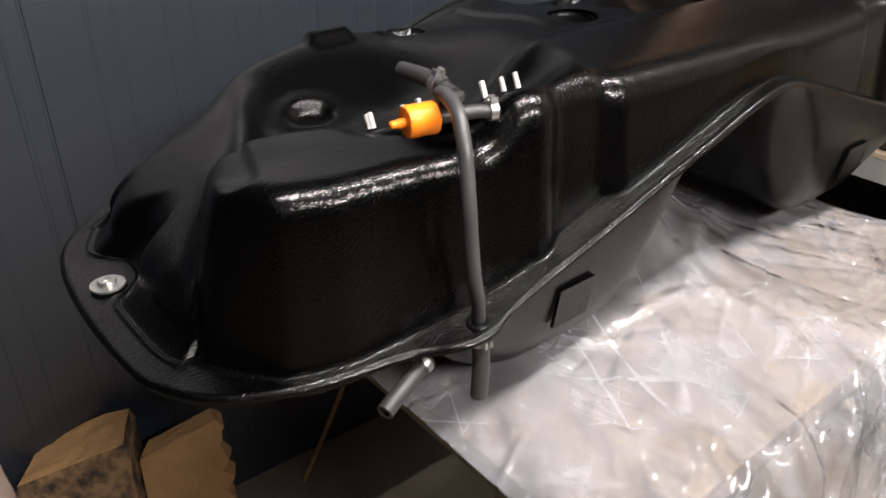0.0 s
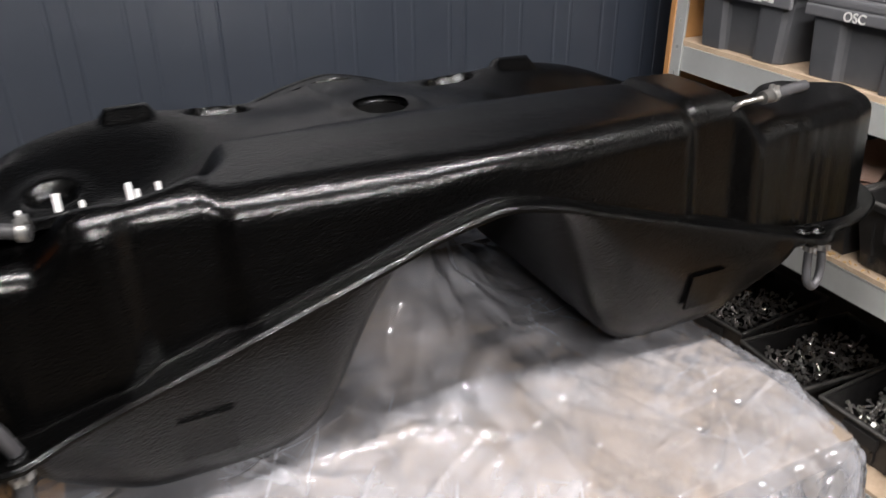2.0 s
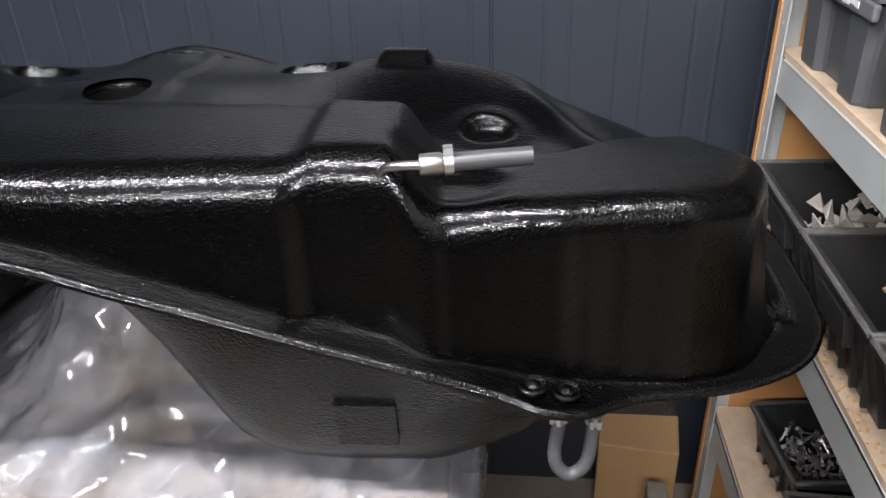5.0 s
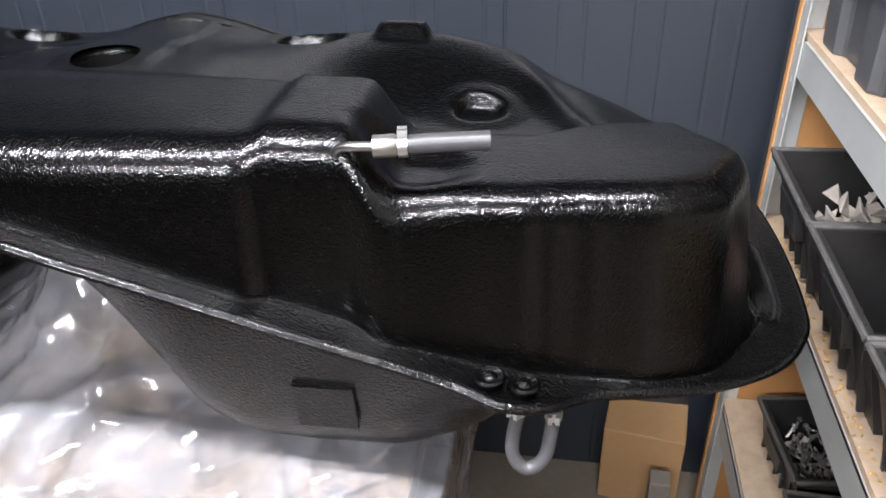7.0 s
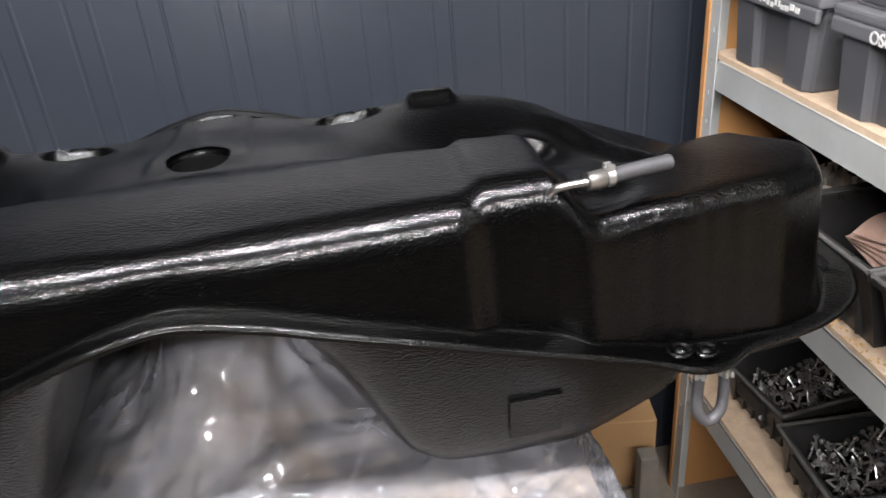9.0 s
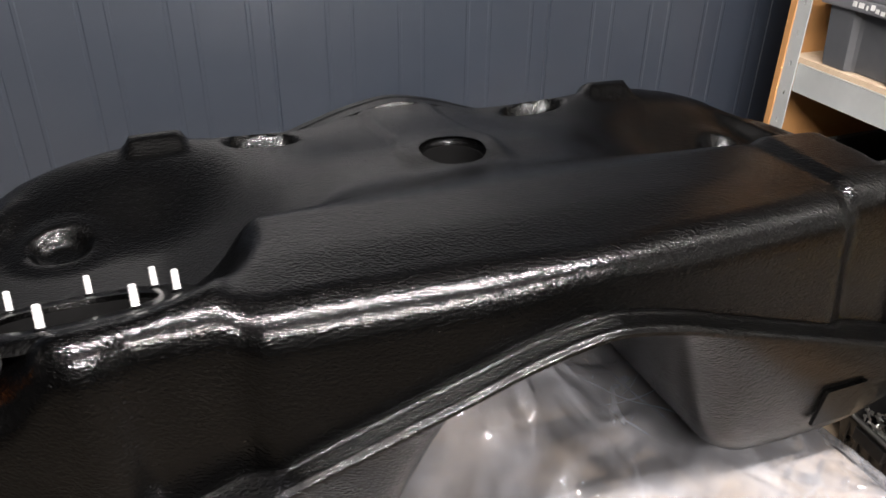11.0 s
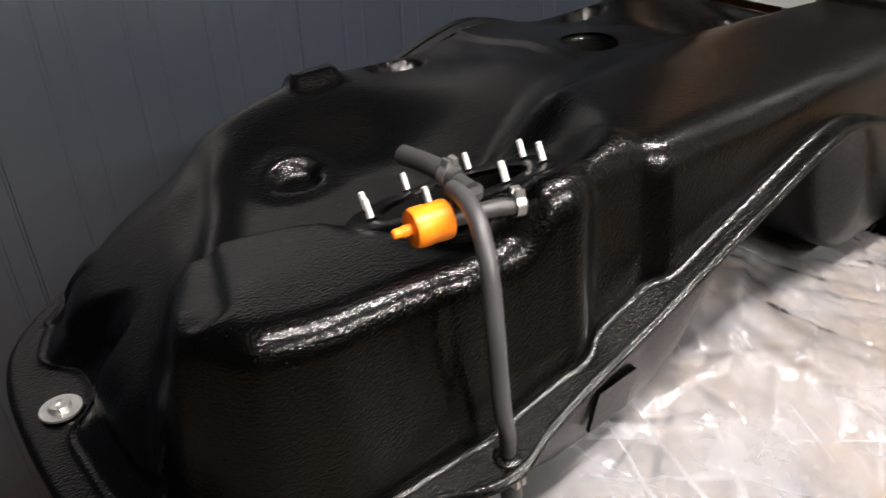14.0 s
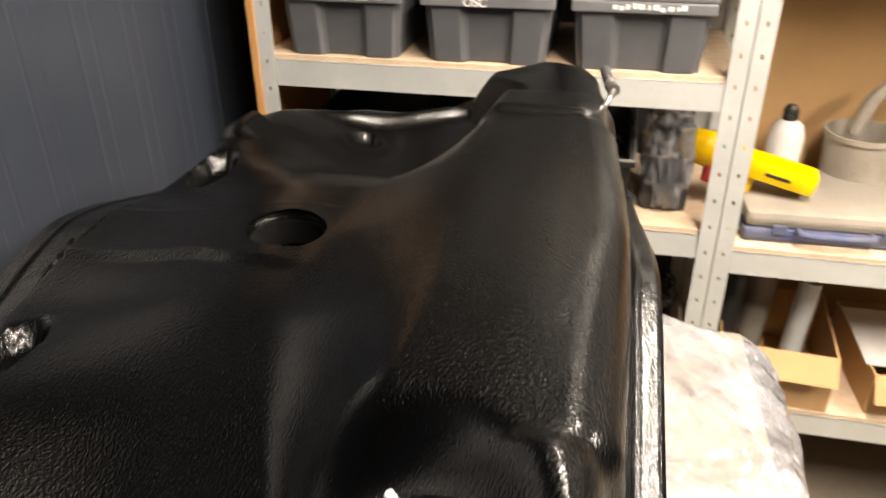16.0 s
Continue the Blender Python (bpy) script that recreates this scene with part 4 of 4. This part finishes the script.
def tub(x, y, z):
    b = thing("tub", SHELF @ Matrix.Translation((x, y, z)), "dusty clear plastic tub standing on the shelf", "tub")
    part("body", lathe_bm([(0.060, 0), (0.064, 0.004), (0.070, 0.125), (0.073, 0.126), (0.073, 0.136), (0.068, 0.136), (0.062, 0.01)], None, 30), GLASSY, b, smooth=True)
    part("handle", tube_bm([(-0.02, 0, 0.13), (0.0, 0, 0.20), (0.045, 0, 0.235)], 0.014, 12), GLASSY, b, smooth=True)


def carton(x, y, z, w, d, h, tilt, label):
    c = thing("carton", SHELF @ Matrix.Translation((x, y, z)) @ pose(0, 0, 0, 0, 0, tilt), label, "box")
    t = 0.004
    for nm, bx in (("front_wall", (0, w, 0, t, 0, h)), ("rear_wall", (0, w, d - t, d, 0, h)), ("side_wall", (0, t, t, d - t, 0, h)), ("side_wall", (w - t, w, t, d - t, 0, h)), ("bottom", (t, w - t, t, d - t, 0, t))):
        part(nm, box_bm(*bx), CARD, c)
    part("flap", box_bm(0, w, -0.055, 0, h - 0.004, h), CARD, c, m=Matrix.Translation((0, 0, h)) @ pose(0, 0, 0, 55, 0, 0) @ Matrix.Translation((0, 0, -h)))


glue_gun()
tool_case(0.83, 0.03, 0.662, 0.30, 0.24, 0.055, 2)
tool_case(1.15, 0.03, 0.662, 0.32, 0.25, 0.060, -3)
bottle(0.925, 0.29, 0.662)
tub(1.06, 0.27, 0.662)
carton(0.83, 0.02, 0.322, 0.21, 0.24, 0.125, -4, "open brown cardboard box with dark parts inside")
carton(1.11, 0.02, 0.322, 0.30, 0.26, 0.09, 3, "low open brown cardboard box")
tagged(part("paper_sheet", box_bm(1.10, 1.36, 0.05, 0.25, 0.413, 0.417), WHITE, m=SHELF), "white paper sheets lying on a box", "paper")
for i, (x, y, r, ln) in enumerate(((0.84, 0.10, 0.022, 0.16), (0.90, 0.15, 0.028, 0.18), (0.97, 0.09, 0.020, 0.16))):
    bm = tube_bm([(x, y, 0.35), (x + 0.02, y + 0.03, 0.38 + ln)], r, 16, steps=0, hollow=r * 0.75)
    tagged(part("pipe_offcut", bm, (BINBLACK, TAUPE, GALV)[i], m=SHELF, smooth=True), ("black", "dusty grey", "galvanised")[i] + " pipe offcut standing in a box", "pipe")


def crumpled_bm(sx, sy, sz, seed, rough):
    """A closed, creased bag: an upright pillow pulled about by noise, flat underneath."""
    bm = bmesh.new()
    bmesh.ops.create_icosphere(bm, subdivisions=5, radius=1)
    for v in bm.verts:
        p = v.co.copy()
        q = Vector([math.copysign(abs(c) ** 0.75, c) for c in p])
        f = 1 + rough * (1 - 2 * abs(noise.noise(p * 2.3 + Vector((seed, 0, 0))))) + 0.5 * rough * (1 - 2 * abs(noise.noise(p * 5.1 + Vector((0, seed, 0)))))
        v.co = Vector((q.x * sx * f, q.y * sy * f, max(0.0, sz + q.z * sz * f)))
    return bm


# dark bagged part on the middle shelf, black bags below it
bagged = thing("bagged_part", SHELF @ Matrix.Translation((0.690, 0.13, 0.6875)), "dark machine part in a crumpled clear bag", "machine part")
part("casting", box_bm(-0.042, 0.042, -0.06, 0.07, 0.0, 0.055, 0.010), BINBLACK, bagged, "dark metal part", smooth=True)
part("bag", crumpled_bm(0.038, 0.065, 0.085, 3, 0.22), FILM, bagged, "crumpled clear plastic bag", smooth=True)
for bx, by, sc in ((0.655, 0.12, 1.0), (0.69, 0.24, 1.15)):
    tagged(part("black_bag", crumpled_bm(0.045 * sc, 0.055 * sc, 0.055 * sc, bx * 9, 0.3), BAGBLACK, m=SHELF @ Matrix.Translation((bx, by, 0.3275)), smooth=True), "shiny crumpled black plastic bag on the low shelf", "plastic bag", "black bags on the low shelf")


def crumb_piece(bm, mm):
    box_bm(-0.002, 0.002, -0.0013, 0.0013, -0.0008, 0.0008, 0, bm)
    bmesh.ops.transform(bm, matrix=mm, verts=bm.verts[-8:])


heap("sawdust", 0.30, 0.012, 0.6878, 0.27, 0.008, 0.002, 90, SAWDUST, crumb_piece, "yellow sawdust crumbs along the shelf front", "sawdust")

# ---- floor things ----


def log_block(x, y, z, sx, sy, h, tilt, slope, body, rag, label):
    """A split log standing on end: a rough side and a sloping sawn top; rag: how torn one edge is."""
    t = thing("split_log", pose(x, y, z, 0, 0, tilt), label, "log")
    outline_pts = []
    corners = [(-sx, -sy), (sx, -sy * 0.9), (sx, sy * 0.8), (sx * 0.5, sy), (-sx * 0.8, sy * 0.85)]
    for (ax, ay), (bx, by) in zip(corners, corners[1:] + corners[:1]):
        for k in range(7):
            outline_pts.append((ax + (bx - ax) * k / 7, ay + (by - ay) * k / 7))

    def at(px, py, zz, k):
        torn = rag * max(0, px / sx) ** 6 * (noise.noise(Vector((1.7, py * 12, zz * 55))) + 0.5 * noise.noise(Vector((4.7, py * 12, zz * 150))))
        f = 1 + 0.05 * noise.noise(Vector((px * 22, py * 22, zz * 12)))
        return Vector((px * f * k + torn, py * f * k, zz + slope * px * zz / h))

    bm = bmesh.new()
    rings = []
    for k in range(33):
        zz = h * k / 32
        rings.append([bm.verts.new(at(px, py, zz, 1 - 0.03 * (k == 32))) for px, py in outline_pts])
    for a, b in zip(rings, rings[1:]):
        for i in range(len(a)):
            bm.faces.new((a[i], a[(i + 1) % len(a)], b[(i + 1) % len(a)], b[i]))
    bm.faces.new(rings[0])
    part("side", bm, body, t)
    bm = bmesh.new()
    rings = []
    for k in (0.97, 0.9, 0.7, 0.45, 0.2):
        rings.append([])
        for px, py in outline_pts:
            p = at(px, py, h, k)
            rings[-1].append(bm.verts.new((p.x, p.y, p.z - slope * px * (1 - k) + 0.0005 + (0.006 * noise.noise(Vector((p.x * 40, p.y * 40, 2))) if k < 0.97 else 0))))
    for a, b in zip(rings, rings[1:]):
        for i in range(len(a)):
            bm.faces.new((a[i], a[(i + 1) % len(a)], b[(i + 1) % len(a)], b[i]))
    bm.faces.new(rings[-1])
    part("sawn_end", bm, WOOD, t, "pale sawn wood end")


log_block(-0.565, 0.985, 0, 0.090, 0.055, 0.310, 14, 0.30, BARK, 0.006, "split firewood log with mottled bark standing on the floor")
log_block(-0.405, 1.03, 0, 0.072, 0.020, 0.300, 20, 0.35, WOOD, 0.018, "pale split firewood slab with a torn edge")
tagged(part("leaning_board", box_bm(-0.035, 0.035, -0.009, 0.009, 0, 0.42, 0.002), PALEBOARD, m=pose(-0.665, 0.925, 0.0, -2, -6, 38)), "pale pinkish board leaning beside the logs", "board")
tagged(part("stick", tube_bm([(-0.24, 1.20, 0.004), (-0.17, 1.28, 0.16), (-0.12, 1.33, 0.30)], 0.005, 10), WOOD), "thin pale wooden stick leaning on the wall", "stick")
tagged(part("cardboard_box", box_bm(-0.075, 0.075, -0.07, 0.07, 0, 0.185, 0.004), CARD, m=pose(0.43, 1.80, 0, 0, 0, 30)), "brown cardboard box standing on the floor", "box")


def anvil_stand():
    t = thing("iron_stand", pose(0.535, 1.69, 0, 0, 0, 34), "dusty iron stand on a square foot", "stand")
    part("foot", box_bm(-0.05, 0.05, -0.05, 0.05, 0, 0.025, 0.006), TAUPE, t)
    part("column", box_bm(-0.018, 0.018, -0.018, 0.018, 0.025, 0.17, 0.004), TAUPE, t)


anvil_stand()


def tool_tray():
    t = thing("tool_tray", pose(0.64, 1.55, 0, 0, 0, 30), "red plastic tray with a yellow tool in it, on the floor", "tray")
    bm = box_bm(-0.06, 0.06, -0.05, 0.05, 0, 0.004)
    for b in ((-0.06, -0.056, -0.05, 0.05), (0.056, 0.06, -0.05, 0.05), (-0.056, 0.056, -0.05, -0.046), (-0.056, 0.056, 0.046, 0.05)):
        box_bm(*b, 0.004, 0.07, 0, bm)
    part("tray", bm, RED, t)
    part("yellow_block", box_bm(-0.045, 0.0, -0.035, 0.02, 0.005, 0.075, 0.012), YELLOW, t, "yellow plastic tool", smooth=True)
    part("coil", lathe_bm([(0.012, 0.005), (0.032, 0.005), (0.034, 0.03), (0.032, 0.055), (0.012, 0.055)], Matrix.Translation((0.022, 0.0, 0)), 22, closed=True), RUBBER, t, "dark coil", smooth=True)


tool_tray()
